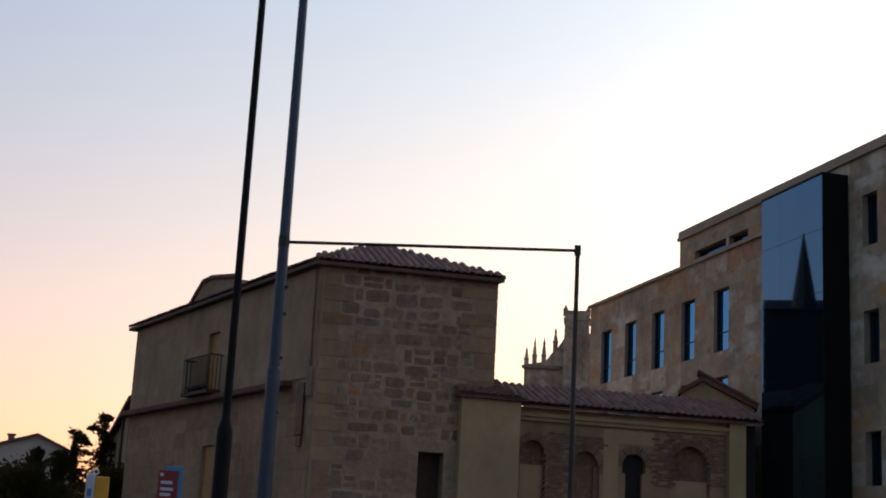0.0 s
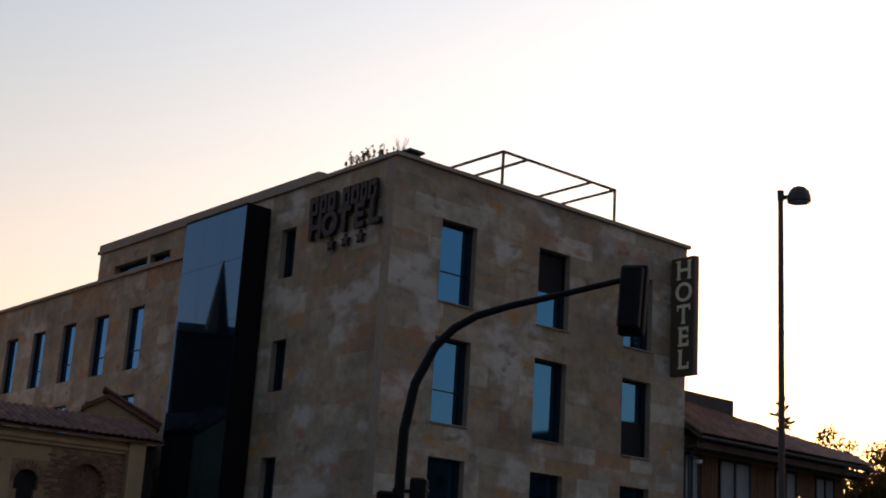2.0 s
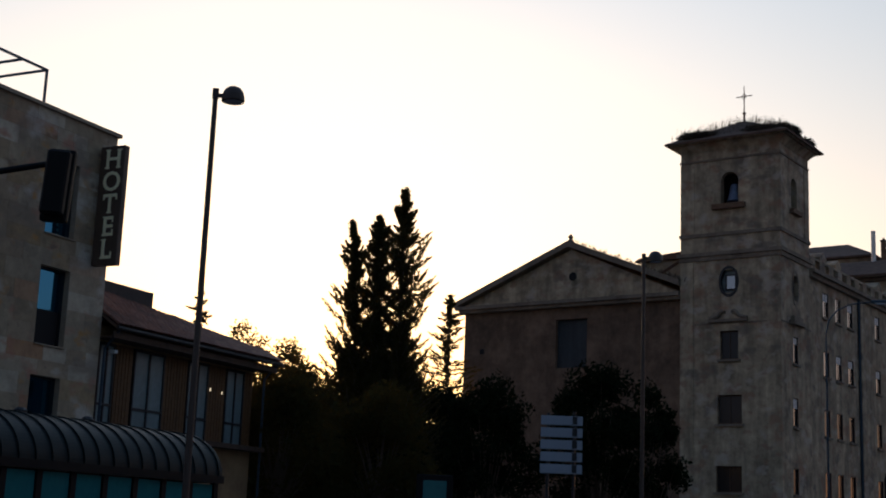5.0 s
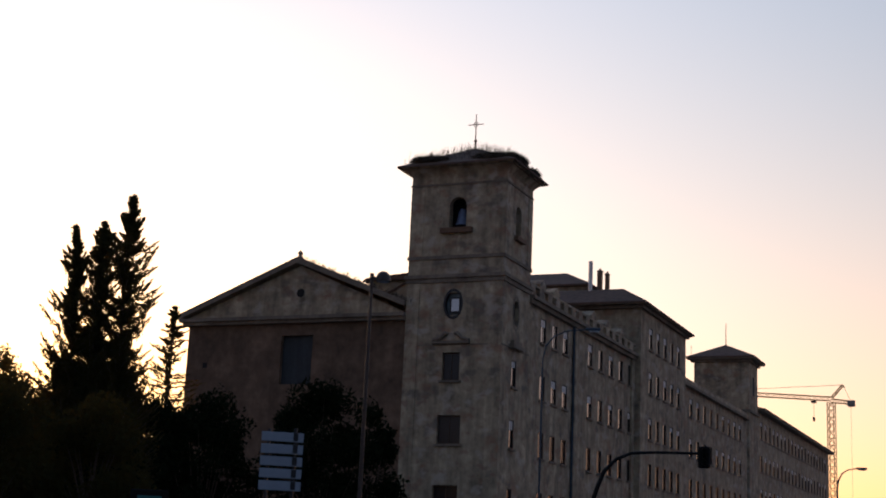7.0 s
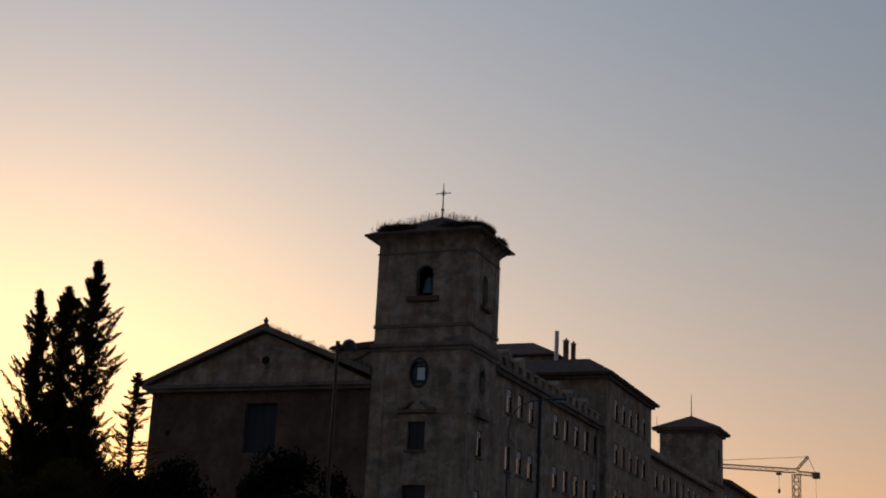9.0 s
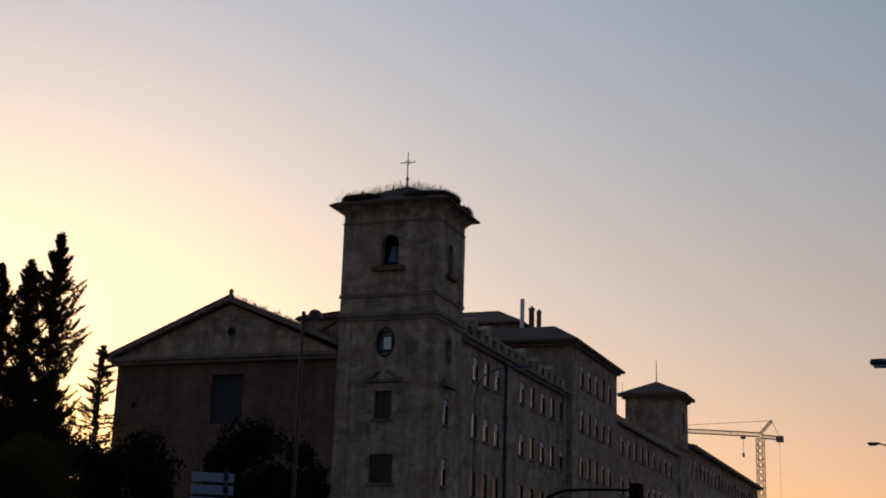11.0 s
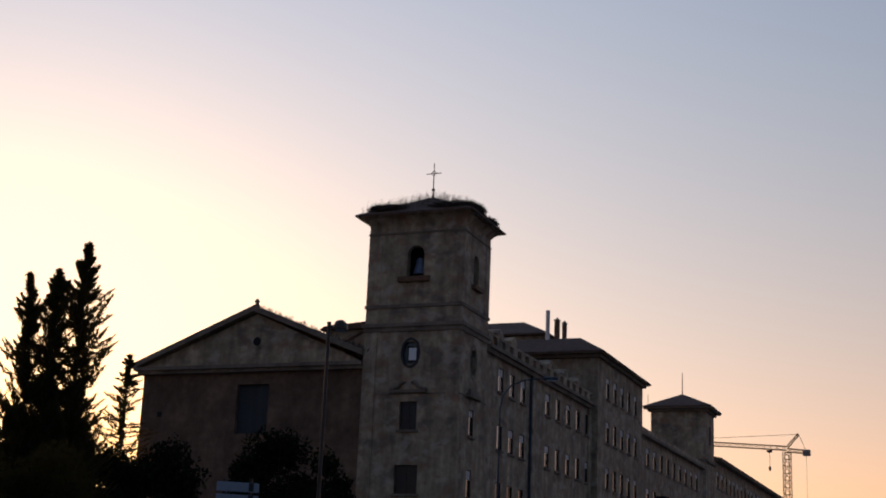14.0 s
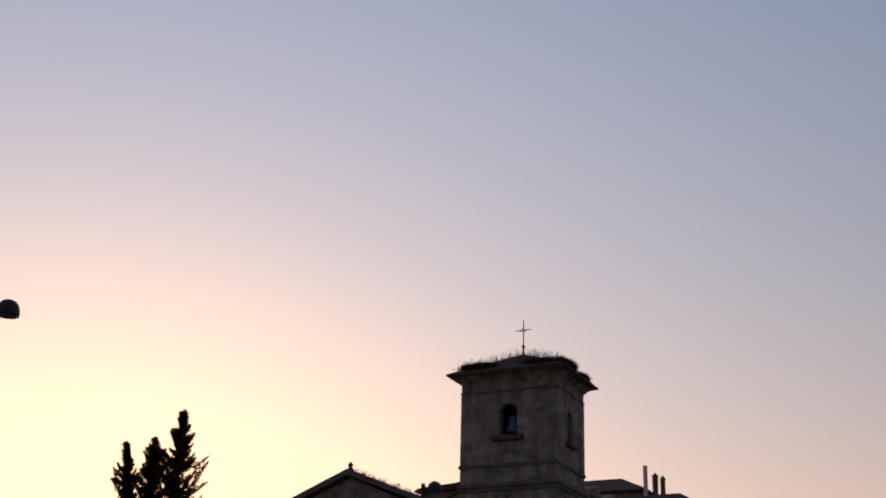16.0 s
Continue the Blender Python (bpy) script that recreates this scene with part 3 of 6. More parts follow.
for k in range(3):
    bm = bmesh.new()
    st = [(-2.82 + k * 0.72 + math.sin(math.pi * i / 5) * (0.21 if i % 2 == 0 else 0.10), 11.98 + math.cos(math.pi * i / 5) * (0.21 if i % 2 == 0 else 0.10)) for i in range(10)]
    part("star", prism(bm, st, -0.14, -0.03, "y"), M_LETTER, fs)

# blade sign
bs = thing("blade_sign", H @ pose(11.86, 0, 0) @ L, "tall brown projecting sign box with cream capital letters", "sign")
part("box", bevel(boxes((0.02, 1.02, 0, 0.24, 9.62, 13.62)), 0.02), M_SIGNBOX, bs)
part("bracket", boxes((-0.002, 0.018, 0.06, 0.18, 10.2, 10.4), (-0.002, 0.018, 0.06, 0.18, 12.9, 13.1)), M_DARK, bs)
for k, ch in enumerate("HOTEL"):
    me_ = text_mesh(ch, 0.92, 0.012, M_SIGNLET, 0.012)
    xs_, hz_ = [v.co.x for v in me_.vertices], max(v.co.z for v in me_.vertices)
    xa, xb = min(xs_), max(xs_)
    feet = {"H": [(xa, 0), (xb - 0.09, 0), (xa, 1), (xb - 0.09, 1)], "T": [((xa + xb) / 2 - 0.045, 0)], "E": [(xa, 0), (xa, 1)], "L": [(xa, 0), (xa, 1)]}.get(ch, [])
    sb = bmesh.new()
    sb.from_mesh(me_)
    for fx, top_ in feet:
        box(sb, fx - 0.05, fx + 0.14, -0.011, 0.011, hz_ - 0.045 if top_ else 0.0, hz_ if top_ else 0.045)
    if ch in "TEL":
        ends = {"T": [(xa, hz_ - 0.2, hz_), (xb - 0.045, hz_ - 0.2, hz_)], "E": [(xb - 0.045, 0, 0.2), (xb - 0.06, hz_ - 0.2, hz_)], "L": [(xb - 0.045, 0, 0.22)]}[ch]
        for ex, za_, zb_ in ends:
            box(sb, ex, ex + 0.05, -0.0105, 0.0105, za_, zb_)
    sb.to_mesh(me_)
    sb.free()
    o = new("letter", me_)
    o.parent = bs
    o.matrix_basis = pose(0.58, -0.016, 12.86 - k * 0.755)

# steel frame on the roof
pg = thing("roof_pergola", H, "thin grey steel pergola frame standing on the flat roof", "pergola")
for x, y in ((4.57, 0.6), (9.65, 0.6), (4.57, 5.6), (9.65, 5.6)):
    part("post", boxes((x - 0.035, x + 0.035, y - 0.035, y + 0.035, 13.9, 15.68)), M_STEEL, pg)
for r in ((4.61, 9.61, 0.565, 0.635), (4.61, 9.61, 5.565, 5.635)):
    part("beam", boxes((*r, 15.61, 15.68)), M_STEEL, pg)
for x in (4.57, 5.62, 8.55, 9.65):
    part("beam", boxes((x - 0.035, x + 0.035, 0.64, 5.56, 15.61, 15.68)), M_STEEL, pg)

# dry plants along the parapet
for k, (u, h, n) in enumerate(((0.7, 0.5, 60), (1.25, 0.3, 56), (1.7, 0.45, 70), (2.15, 0.45, 70), (2.55, 0.4, 56), (2.95, 0.42, 56), (3.3, 0.4, 42))):
    tr = thing("parapet_plant", H @ pose(0.62, u, 13.9), "dry brown plant growing behind the roof parapet", "plant", "plants on the parapet")
    bm = bmesh.new()
    rr = random.Random(k)
    tips = []
    for i in range(7 if k else 16):
        q = Vector((rr.uniform(-0.18, 0.18), rr.uniform(-0.3, 0.3), 0.62 + h * rr.uniform(0.6, 1.3)))
        tube(bm, [(0, 0, 0), (q.x * 0.4, q.y * 0.4, q.z * 0.6), q], [0.012, 0.009, 0.004], 4)
        tips.append(q)
    part("stem", bm, M_GRASS, tr)
    if k:
        leaves("foliage", tr, [t * rr.uniform(0.8, 1.0) for t in tips for _ in range(n // 7)], 0.06, M_GRASS, k)

# ---- gallery building beside the hotel ----
gal = thing("gallery_building", H @ pose(12.73, 0.3, 0), "low building with a glazed wooden gallery under a tiled roof", "building")
part("wall", boxes((0, 9.55, 0, 0.4, 0, 4.45), (0, 9.55, 0.0, 0.4, 7.35, 7.80), (9.2, 9.55, 0.42, 6, 0, 7.7), (0, 9.55, 0.5, 0.9, 4.45, 7.35)), M_STUCCO, gal, "ochre rendered wall")
part("balcony_slab", boxes((-0.01, 9.75, -0.55, -0.003, 4.32, 4.50), (-0.01, 9.75, -0.003, 0.4, 4.455, 4.50)), M_OLDWOOD, gal)
part("eave_board", boxes((0.0, 9.9, -0.75, -0.05, 7.40, 7.46), (0, 9.9, -0.80, -0.755, 7.40, 7.62)), M_OLDWOOD, gal)
part("eave_wall", prism(bmesh.new(), [(-0.04, 7.47), (-0.04, 7.86), (0.405, 7.96), (1.65, 8.36), (1.65, 7.47), (0.41, 7.47), (0.41, 7.81), (-0.005, 7.81), (-0.005, 7.47)], 0.0, 9.55, "x"), M_STUCCO, gal)
part("gutter", tube(bmesh.new(), [(-0.0, -0.92, 7.72), (10.1, -0.92, 7.72)], 0.075, 8), M_POLE, gal)
part("downpipe", tube(bmesh.new(), [(0.2, -0.9, 7.7), (0.22, -0.5, 7.3), (0.22, -0.3, 7.1), (0.22, -0.3, 0)], 0.05, 8), M_STEEL, gal)
part("downpipe", tube(bmesh.new(), [(9.75, -0.9, 7.7), (9.72, -0.5, 7.3), (9.72, -0.35, 7.1), (9.72, -0.35, 0)], 0.05, 8), M_STEEL, gal)
rf = part("roof", quad_slab(bmesh.new(), [(-0.0, -0.9, 7.80), (10.1, -0.9, 7.80), (12.9, 1.7, 8.62), (-0.0, 1.7, 9.50)], 0.12), M_ROOF, gal)
ea, eb, ec, ed = (Vector(p) for p in ((0.0, -0.95, 7.81), (10.1, -0.95, 7.81), (12.9, 1.7, 8.63), (0.0, 1.7, 9.51)))
for i in range(44):
    for k in range(6):
        f, g_ = (i + 0.5) / 44, k / 6
        lo_, hi_ = ea.lerp(eb, f), ed.lerp(ec, f)
        up_ = (hi_ - lo_).normalized()
        ex_ = (eb - ea).normalized()
        ex_ = (ex_ - up_ * ex_.dot(up_)).normalized()
        rot_ = Matrix((ex_, up_, ex_.cross(up_))).transposed().to_4x4()
        piece("roof_tile", TILE, rf, Matrix.Translation(lo_.lerp(hi_, g_)) @ rot_ @ Matrix.Rotation(radians(3), 4, "X") @ Matrix.Diagonal((0.26, 0.54, 0.2 * rng.uniform(0.9, 1.1), 1)))
part("roof_wall", boxes((0.02, 5.1, 1.72, 4.0, 7.5, 9.83)), M_PLAIN, gal)
part("ridge_hump", prism(bmesh.new(), [(5.12, 9.2), (6.4, 9.22), (7.6, 9.12), (9.0, 8.95), (9.0, 8.6), (5.12, 8.6)], 1.72, 2.4, "y"), M_ROOF, gal)
def gallery_bay(x0, x1, wood):
    if wood:
        w = part("wood_panel", boxes((x0, x1, 0.03, 0.12, 4.5, 7.34)), M_WOOD, gal)
        for x in np.arange(x0 + 0.16, x1 - 0.05, 0.17):
            part("batten", boxes((x - 0.012, x + 0.012, 0.01, 0.03, 4.5, 7.34)), M_WOOD, w)
        return
    w = part("gallery_window", boxes((x0, x0 + 0.06, 0.0, 0.12, 4.5, 7.34), (x1 - 0.06, x1, 0.0, 0.12, 4.5, 7.34), (x0 + 0.06, x1 - 0.06, 0.0, 0.12, 5.25, 5.33), (x0 + 0.06, x1 - 0.06, 0.0, 0.12, 7.24, 7.34),
                                     ((x0 + x1) / 2 - 0.03, (x0 + x1) / 2 + 0.03, 0, 0.12, 4.5, 5.25), ((x0 + x1) / 2 - 0.03, (x0 + x1) / 2 + 0.03, 0, 0.12, 5.33, 7.24)), M_DARK, gal)
    c = (x0 + x1) / 2
    for a, b in ((x0 + 0.06, c - 0.03), (c + 0.03, x1 - 0.06)):
        part("pane", boxes((a, b, 0.05, 0.07, 5.33, 7.24)), M_CURTAIN, w, "pale curtained pane")
        part("pane", boxes((a, b, 0.05, 0.07, 4.5, 5.25)), M_CURTAIN, w)
for x0, x1, wd in ((0.35, 1.15, 0), (1.25, 2.12, 1), (2.2, 3.9, 0), (3.95, 5.25, 1), (5.3, 6.55, 0), (6.6, 7.65, 1), (7.7, 8.9, 0), (8.95, 9.5, 1)):
    gallery_bay(x0, x1, wd)
part("wall_lamp", lathe(bmesh.new(), [(0.015, 0), (0.03, 0.03), (0.03, 0.10), (0.015, 0.12)], 8, (6.6, -0.06, 6.35)), M_WARM, gal, "small lit warm lamp")
part("wall_lamp", lathe(bmesh.new(), [(0.015, 0), (0.028, 0.03), (0.028, 0.10), (0.015, 0.12)], 8, (7.35, -0.06, 6.3)), M_WARM, gal, "small lit warm lamp")
part("security_camera", bevel(boxes((0.5, 0.65, -0.5, -0.2, 6.95, 7.07)), 0.015), M_WHITE, gal)

# ---- glazed pavilion with a barrel roof ----
pav = thing("street_pavilion", axes(11.26, 27.80, -68.3), "street pavilion with teal glazing under a seamed zinc barrel roof", "pavilion")
PL, PR = 10.3, 2.7
prof = [(PR / 2 - math.cos(math.pi * i / 36) * (PR / 2 + 0.12), 2.86 + math.sin(math.pi * i / 36) * 1.12) for i in range(37)]
inner = [(PR / 2 + (y - PR / 2) * 0.95, 2.86 + (z - 2.86) * 0.95) for y, z in prof]
part("barrel_roof", prism(bmesh.new(), prof + inner[::-1], -0.15, PL + 0.1, "x"), M_ZINC, pav, "dark seamed zinc barrel roof", smooth=False)
rib = bmesh.new()
outer = [(PR / 2 + (y - PR / 2) * 1.028, 2.86 + (z - 2.86) * 1.035) for y, z in prof]
prism(rib, outer + prof[::-1], 0.0, 0.05, "x")
RIB = mesh_of("roof_seam", rib, M_ZINC)
for k in range(20):
    piece("roof_seam", RIB, pav, pose(-0.15 + k * 0.545, 0, 0))
part("end_panel", prism(bmesh.new(), inner, -0.10, -0.05, "x"), M_CLAD, pav)
part("fascia", boxes((-0.2, PL + 0.15, -0.16, 0.02, 2.66, 2.86), (-0.2, PL + 0.15, PR - 0.02, PR + 0.16, 2.66, 2.86), (-0.2, -0.02, 0.022, PR - 0.022, 2.66, 2.86), (PL - 0.0, PL + 0.15, 0.022, PR - 0.022, 2.66, 2.86)), M_CLAD, pav, "black fascia band")
nb = 9
for k in range(nb + 1):
    x = k * PL / nb
    part("post", boxes((x - 0.09, x + 0.09, -0.03, 0.12, 0.14, 2.66)), M_CLAD, pav)
    part("post", boxes((x - 0.09, x + 0.09, PR - 0.12, PR + 0.03, 0.14, 2.66)), M_CLAD, pav)
for k in range(nb):
    part("glass_panel", boxes((k * PL / nb + 0.1, (k + 1) * PL / nb - 0.1, 0.03, 0.05, 0.5, 2.62)), M_TEAL, pav, "teal glazed panel")
part("base", boxes((0.0, PL, 0.0, PR, 0.14, 0.48)), M_CLAD, pav)
for y0, y1 in ((0.15, 1.28), (1.42, 2.55)):
    part("glass_panel", boxes((-0.02, 0.0, y0, y1, 0.5, 2.62)), M_TEAL, pav, "teal glazed panel")
for x in (1.35, 4.1, 6.5):
    part("roof_vent", lathe(bmesh.new(), [(0.16, 0), (0.16, 0.08), (0.10, 0.14), (0.03, 0.15)], 10, (x, PR / 2, 3.97)), M_DARK, pav)

# ---- stone house ----
hf = axes(-7.35, 35.24, -70)
rng = random.Random(4)
house = thing("stone_house", hf, "old two-storey house of warm rubble stone with a tiled roof", "house")
DOOR = (2.95, 3.65, 2.0, 4.36)
w = part("front_wall", wall_with_holes(0.02, 4.94, 0, 9.22, 0.06, 0.55, [DOOR]), M_MORTAR, house, "rubble stone wall in wide lime mortar")
ST = [rubble_mesh(k) for k in range(10)]
def free_of_door(a, b, c, d):
    return not (b > DOOR[0] and a < DOOR[1] and c < DOOR[3] and d > DOOR[2])


z = 1.6
row = 0
while z < 9.15:
    h = rng.uniform(0.26, 0.44)
    h = 9.2 - z if z + h > 9.0 else h
    left, right = (0.95, 0.6) if row % 2 else (0.6, 1.0)
    for a, b in ((0.0, left), (4.96 - right, 4.96)):
        if free_of_door(a, b, z, z + h):
            piece("stone", ASHLAR, w, box_pose(a + 0.004, b - 0.012, 0.03 + rng.uniform(0.0, 0.014), 0.1, z + 0.01, z + h - 0.01))
    u = left + 0.02
    while u < 4.94 - right:
        n = min(rng.choice((0.22, 0.34, 0.42, 0.55, 0.7, 0.85)) * rng.uniform(0.85, 1.15), 4.94 - right - u)
        if n > 0.1 and free_of_door(u, u + n, z, z + h) and rng.random() < 0.9:
            halves = [(0.0, 0.5), (0.5, 1.0)] if rng.random() < 0.2 else [(0.0, 1.0)]
            for lo, hi in halves:
                k = rng.uniform(0.7, 0.97)
                piece("stone", ST[rng.randrange(10)], w, Matrix.Translation((u + rng.uniform(0, 0.03), rng.uniform(0.038, 0.052), z + h * lo + rng.uniform(-0.03, 0.05))) @ Matrix.Rotation(rng.gauss(0, 0.035), 4, "Y")
                      @ Matrix.Diagonal((n * rng.uniform(0.84, 0.98), 0.09, h * (hi - lo) * k, 1)))
        u += n + 0.015
    z += h
    row += 1
part("door_leaf", boxes((2.80, 3.80, 0.552, 0.61, 1.9, 4.55)), M_OLDWOOD, house, "dark old wooden shutter")
# long side
hl = Matrix.Rotation(radians(217 + 70), 4, "Z")
side_holes = [(-7.85, -6.95, 6.25, 8.10), (-7.70, -6.72, 2.3, 4.60)]
lw = facade(house, "side_wall", hl, -15.06, -0.0, 0, 9.08, side_holes, [2.3, 2.75, 3.2, 3.7, 4.15, 4.6, 5.1, 5.5, 5.88], rng, (0.5, 1.2), ASHLAR, M_PLASTER, "worn ochre render over ashlar", limit=200, gap=0.005, th=0.012)
ul = part("upper_render", wall_with_holes(-15.04, -0.3, 6.12, 9.05, 0.0, 0.045, side_holes[:1]), M_PLASTER, house, "smooth ochre plaster of the upper storey")
ul.matrix_basis = hl
o = part("ledge", bevel(boxes((-15.3, -1.3, -0.28, 0.0, 5.92, 6.10)), 0.03), M_LEDGE, house, "worn red-brown projecting ledge")
o.matrix_basis = hl
for r_ in ((-0.85, -0.45, -0.06, 0.0, 4.6, 6.0), (-0.35, 0.0, -0.05, 0.0, 5.6, 6.4), (-0.75, -0.5, -0.05, 0.0, 4.3, 4.58)):
    o = part("quoin_strip", bevel(boxes(r_), 0.02), M_RUBBLE, house, "broken stone projection at the corner")
    o.matrix_basis = hl
o = part("balcony_door", boxes((-7.85, -6.95, 0.12, 0.18, 6.25, 8.10)), M_DOORWOOD, house, "ochre wooden balcony door")
o.matrix_basis = hl
o = part("side_door", boxes((-7.70, -6.72, 0.16, 0.22, 2.3, 4.60)), M_DOORWOOD, house, "ochre wooden door")
o.matrix_basis = hl
bal = part("balcony", boxes((-8.75, -6.5, -0.45, 0.0, 6.14, 6.24)), M_OLDWOOD, house)
bal.matrix_basis = hl
part("lower_rail", boxes((-8.75, -6.5, -0.43, -0.40, 6.34, 6.37)), M_CLAD, bal)
bm = boxes((-8.75, -6.5, -0.43, -0.40, 7.28, 7.32), (-8.75, -8.72, -0.40, 0, 7.28, 7.32), (-6.53, -6.5, -0.40, 0, 7.28, 7.32))
part("railing", bm, M_CLAD, bal)
BAR = mesh_of("baluster", tube(bmesh.new(), [(0, 0, 6.24), (0, 0, 7.28)], 0.011, 5), M_CLAD)
for k in range(19):
    piece("baluster", BAR, bal, pose(-8.73 + k * 0.12, -0.415, 0))
for k in range(3):
    piece("baluster", BAR, bal, pose(-6.515, -0.30 + k * 0.12, 0))
    piece("baluster", BAR, bal, pose(-8.735, -0.30 + k * 0.12, 0))
for k in range(4):
    part("flower_pot", lathe(bmesh.new(), [(0.07, 0), (0.10, 0.16), (0.11, 0.2), (0.09, 0.2)], 8, (-8.5 + k * 0.42, -0.25, 6.245)), M_CLAD, bal)
# roof
inv = hf.inverted()
Q = lambda x, y, z: inv @ Vector((x, y, z))
d37 = Vector((-math.sin(radians(37)), math.cos(radians(37)), 0))
A = Vector((-0.16, -0.18, 9.20))
B = Vector((5.06, -0.18, 9.20))
P1 = Q(-6.3, 38.3, 10.30)
C = Q(*(Vector((-7.35, 35.24, 0)) + d37 * 15.3)) + Vector((0, 0, 9.12))
C += inv.to_3x3() @ Vector((-0.799, -0.602, 0)) * 0.25
P2 = C + (B - A) * 0.5 + Vector((0, 1.0, 1.2))
D = C + (B - A) + Vector((0, 2.5, 0))
bm = bmesh.new()
for tri in ((A, B, P1), (A, P1, P2, C), (B, D, P2, P1), (C, P2, D)):
    quad_slab(bm, [tuple(p) for p in tri], 0.10)
rf = part("roof", bm, M_ROOF, house)
tiled_slope(rf, A + Vector((0, 0, 0.01)), B + Vector((0, 0, 0.01)), P1 + Vector((0.05, 0, 0.02)), P1 + Vector((-0.05, 0, 0.02)))
e2 = (P1 - A) * 0.26
tiled_slope(rf, C + Vector((0, 0, 0.01)), A + Vector((0, 0, 0.01)), A + e2, C + (P2 - C) * 0.26)
part("ridge_cap", tube(bmesh.new(), [B + Vector((0, 0, 0.03)), P1 + Vector((0, 0, 0.05)), A + Vector((0, 0, 0.03))], 0.075, 6), M_TILE, house)
part("ridge_cap", tube(bmesh.new(), [P1 + Vector((0, 0, 0.08)), P2 + Vector((0, 0, 0.08))], 0.09, 6), M_TILE, house)
o = part("raised_parapet", prism(bmesh.new(), [(-10.2, 9.1), (-9.7, 9.3), (-9.2, 9.62), (-8.8, 9.86), (-8.0, 9.9), (-6.2, 9.66), (-5.9, 9.1)], 0.0, 1.3, "y"), M_PLASTER, house, "raised curved parapet in the eave line")
o.matrix_basis = hl
o = part("parapet_cap", tube(bmesh.new(), [(-10.3, 0.0, 9.17), (-9.7, 0.0, 9.37), (-9.2, 0.0, 9.69), (-8.8, 0.0, 9.92), (-8.0, 0.0, 9.95), (-6.0, 0.0, 9.7)], 0.09, 6), M_TILE, house)
o.matrix_basis = hl
an = thing("tv_antenna", hf @ hl @ pose(-11.2, 2.2, 9.5), "thin metal television aerial on the tiled roof", "antenna")
part("mast", tube(bmesh.new(), [(0, 0, 0), (0, 0, 1.15)], 0.02, 5), M_DARK, an)
for k in range(4):
    part("rod", tube(bmesh.new(), [(-0.35 + k * 0.2, -0.25, 1.0 + k * 0.03), (-0.35 + k * 0.2, 0.25, 1.0 + k * 0.03)], 0.012, 4), M_DARK, an)
part("boom", tube(bmesh.new(), [(-0.45, 0, 1.0), (0.4, 0, 1.1)], 0.014, 4), M_DARK, an)

# neighbour of the house, farther down the lane
nb_ = thing("lane_house", axes(-16.4, 47.91, 201.6), "narrow pale house in the lane with a dark eave", "house")
part("wall", prism(bmesh.new(), [(0, 0), (4.1, 0), (4.1, 7.66), (0, 6.62)], -40, 0, "x"), M_STUCCO, nb_, "dull rendered wall")
part("roof", quad_slab(bmesh.new(), [(-40.2, -0.30, 6.75), (0.05, -0.30, 6.75), (0.05, 4.2, 7.9), (-40.2, 4.2, 7.9)], 0.16), M_ROOF, nb_)
for u in (-1.4, -8.0, -19.0):
    part("downpipe", tube(bmesh.new(), [(u, -0.08, 6.5), (u, -0.08, 0)], 0.06, 6), M_DARK, nb_)
part("window", boxes((-2.9, -2.1, -0.03, 0.0, 3.6, 5.2)), M_BLACK, nb_)

# ---- low wall with blind arches ----
lf = axes(-2.02, 37.45, -70)
ruin = thing("arched_wall", lf, "low ochre wall with blind brick arches under a tiled roof", "wall")
ARCH = [(0.05, 0.80, 4.45, 4.92), (1.52, 2.36, 4.15, 4.72), (3.02, 3.71, 4.40, 4.73), (4.45, 5.66, 4.40, 5.05)]
bm = bmesh.new()
top = 5.42
u = -0.2
for a0, a1, zs_, zt in ARCH:
    if a0 > u:
        box(bm, u, a0, 0.0, 0.5, 0, top)
    n = 14
    for i in range(n):
        ua, ub = a0 + (a1 - a0) * i / n, a0 + (a1 - a0) * (i + 1) / n
        t_ = ((ua + ub) / 2 - (a0 + a1) / 2) / ((a1 - a0) / 2)
        zc = zs_ + (zt - zs_) * math.sqrt(max(0, 1 - t_ * t_))
        box(bm, ua, ub, 0.0, 0.5, zc, top)
    u = a1
box(bm, u, 6.1, 0.0, 0.5, 0, top)
wl_ = part("wall", bm, M_STUCCO, ruin, "peeling ochre render")
ab = part("arch_infill", boxes((-0.2, 6.1, 0.22, 0.49, 0.01, top - 0.02)), M_BRICK, ruin, "recessed brick infill")
BRK = bmesh.new()
box(BRK, -0.5, 0.5, -0.5, 0.5, -0.5, 0.5)
BRICK = mesh_of("brick", BRK, M_BRICK)
for a0, a1, zs_, zt in ARCH:
    rx, rz, cx = (a1 - a0) / 2, zt - zs_, (a0 + a1) / 2
    n = max(9, int(math.pi * (rx + rz) / 2 / 0.075))
    for i in range(n + 1):
        a = math.pi * i / n
        piece("brick", BRICK, ab, pose(cx + math.cos(a) * (rx + 0.10), 0.0144, zs_ + math.sin(a) * (rz + 0.10), 0, 90 - math.degrees(a), 0) @ Matrix.Diagonal((0.082, 0.03, 0.22, 1)))
    for zb in np.arange(3.3, zt - 0.1, 0.16):
        o_ = 0.12 if round(zb / 0.16) % 2 else 0.0
        for ub in np.arange(a0 + 0.12 + o_, a1 - 0.08, 0.26):
            if zb > zs_ and ((ub - cx) / rx) ** 2 + ((zb - zs_) / rz) ** 2 > 0.8:
                continue
            piece("brick", BRICK, ab, pose(ub, 0.215 + 0.006 * math.sin(ub * 37 + zb * 91), zb) @ Matrix.Diagonal((0.245, 0.03, 0.125, 1)))
part("plaster_infill", boxes((0.1, 0.76, 0.14, 0.19, 0, 4.24)), M_PALE, ruin, "smooth pale plaster filling")
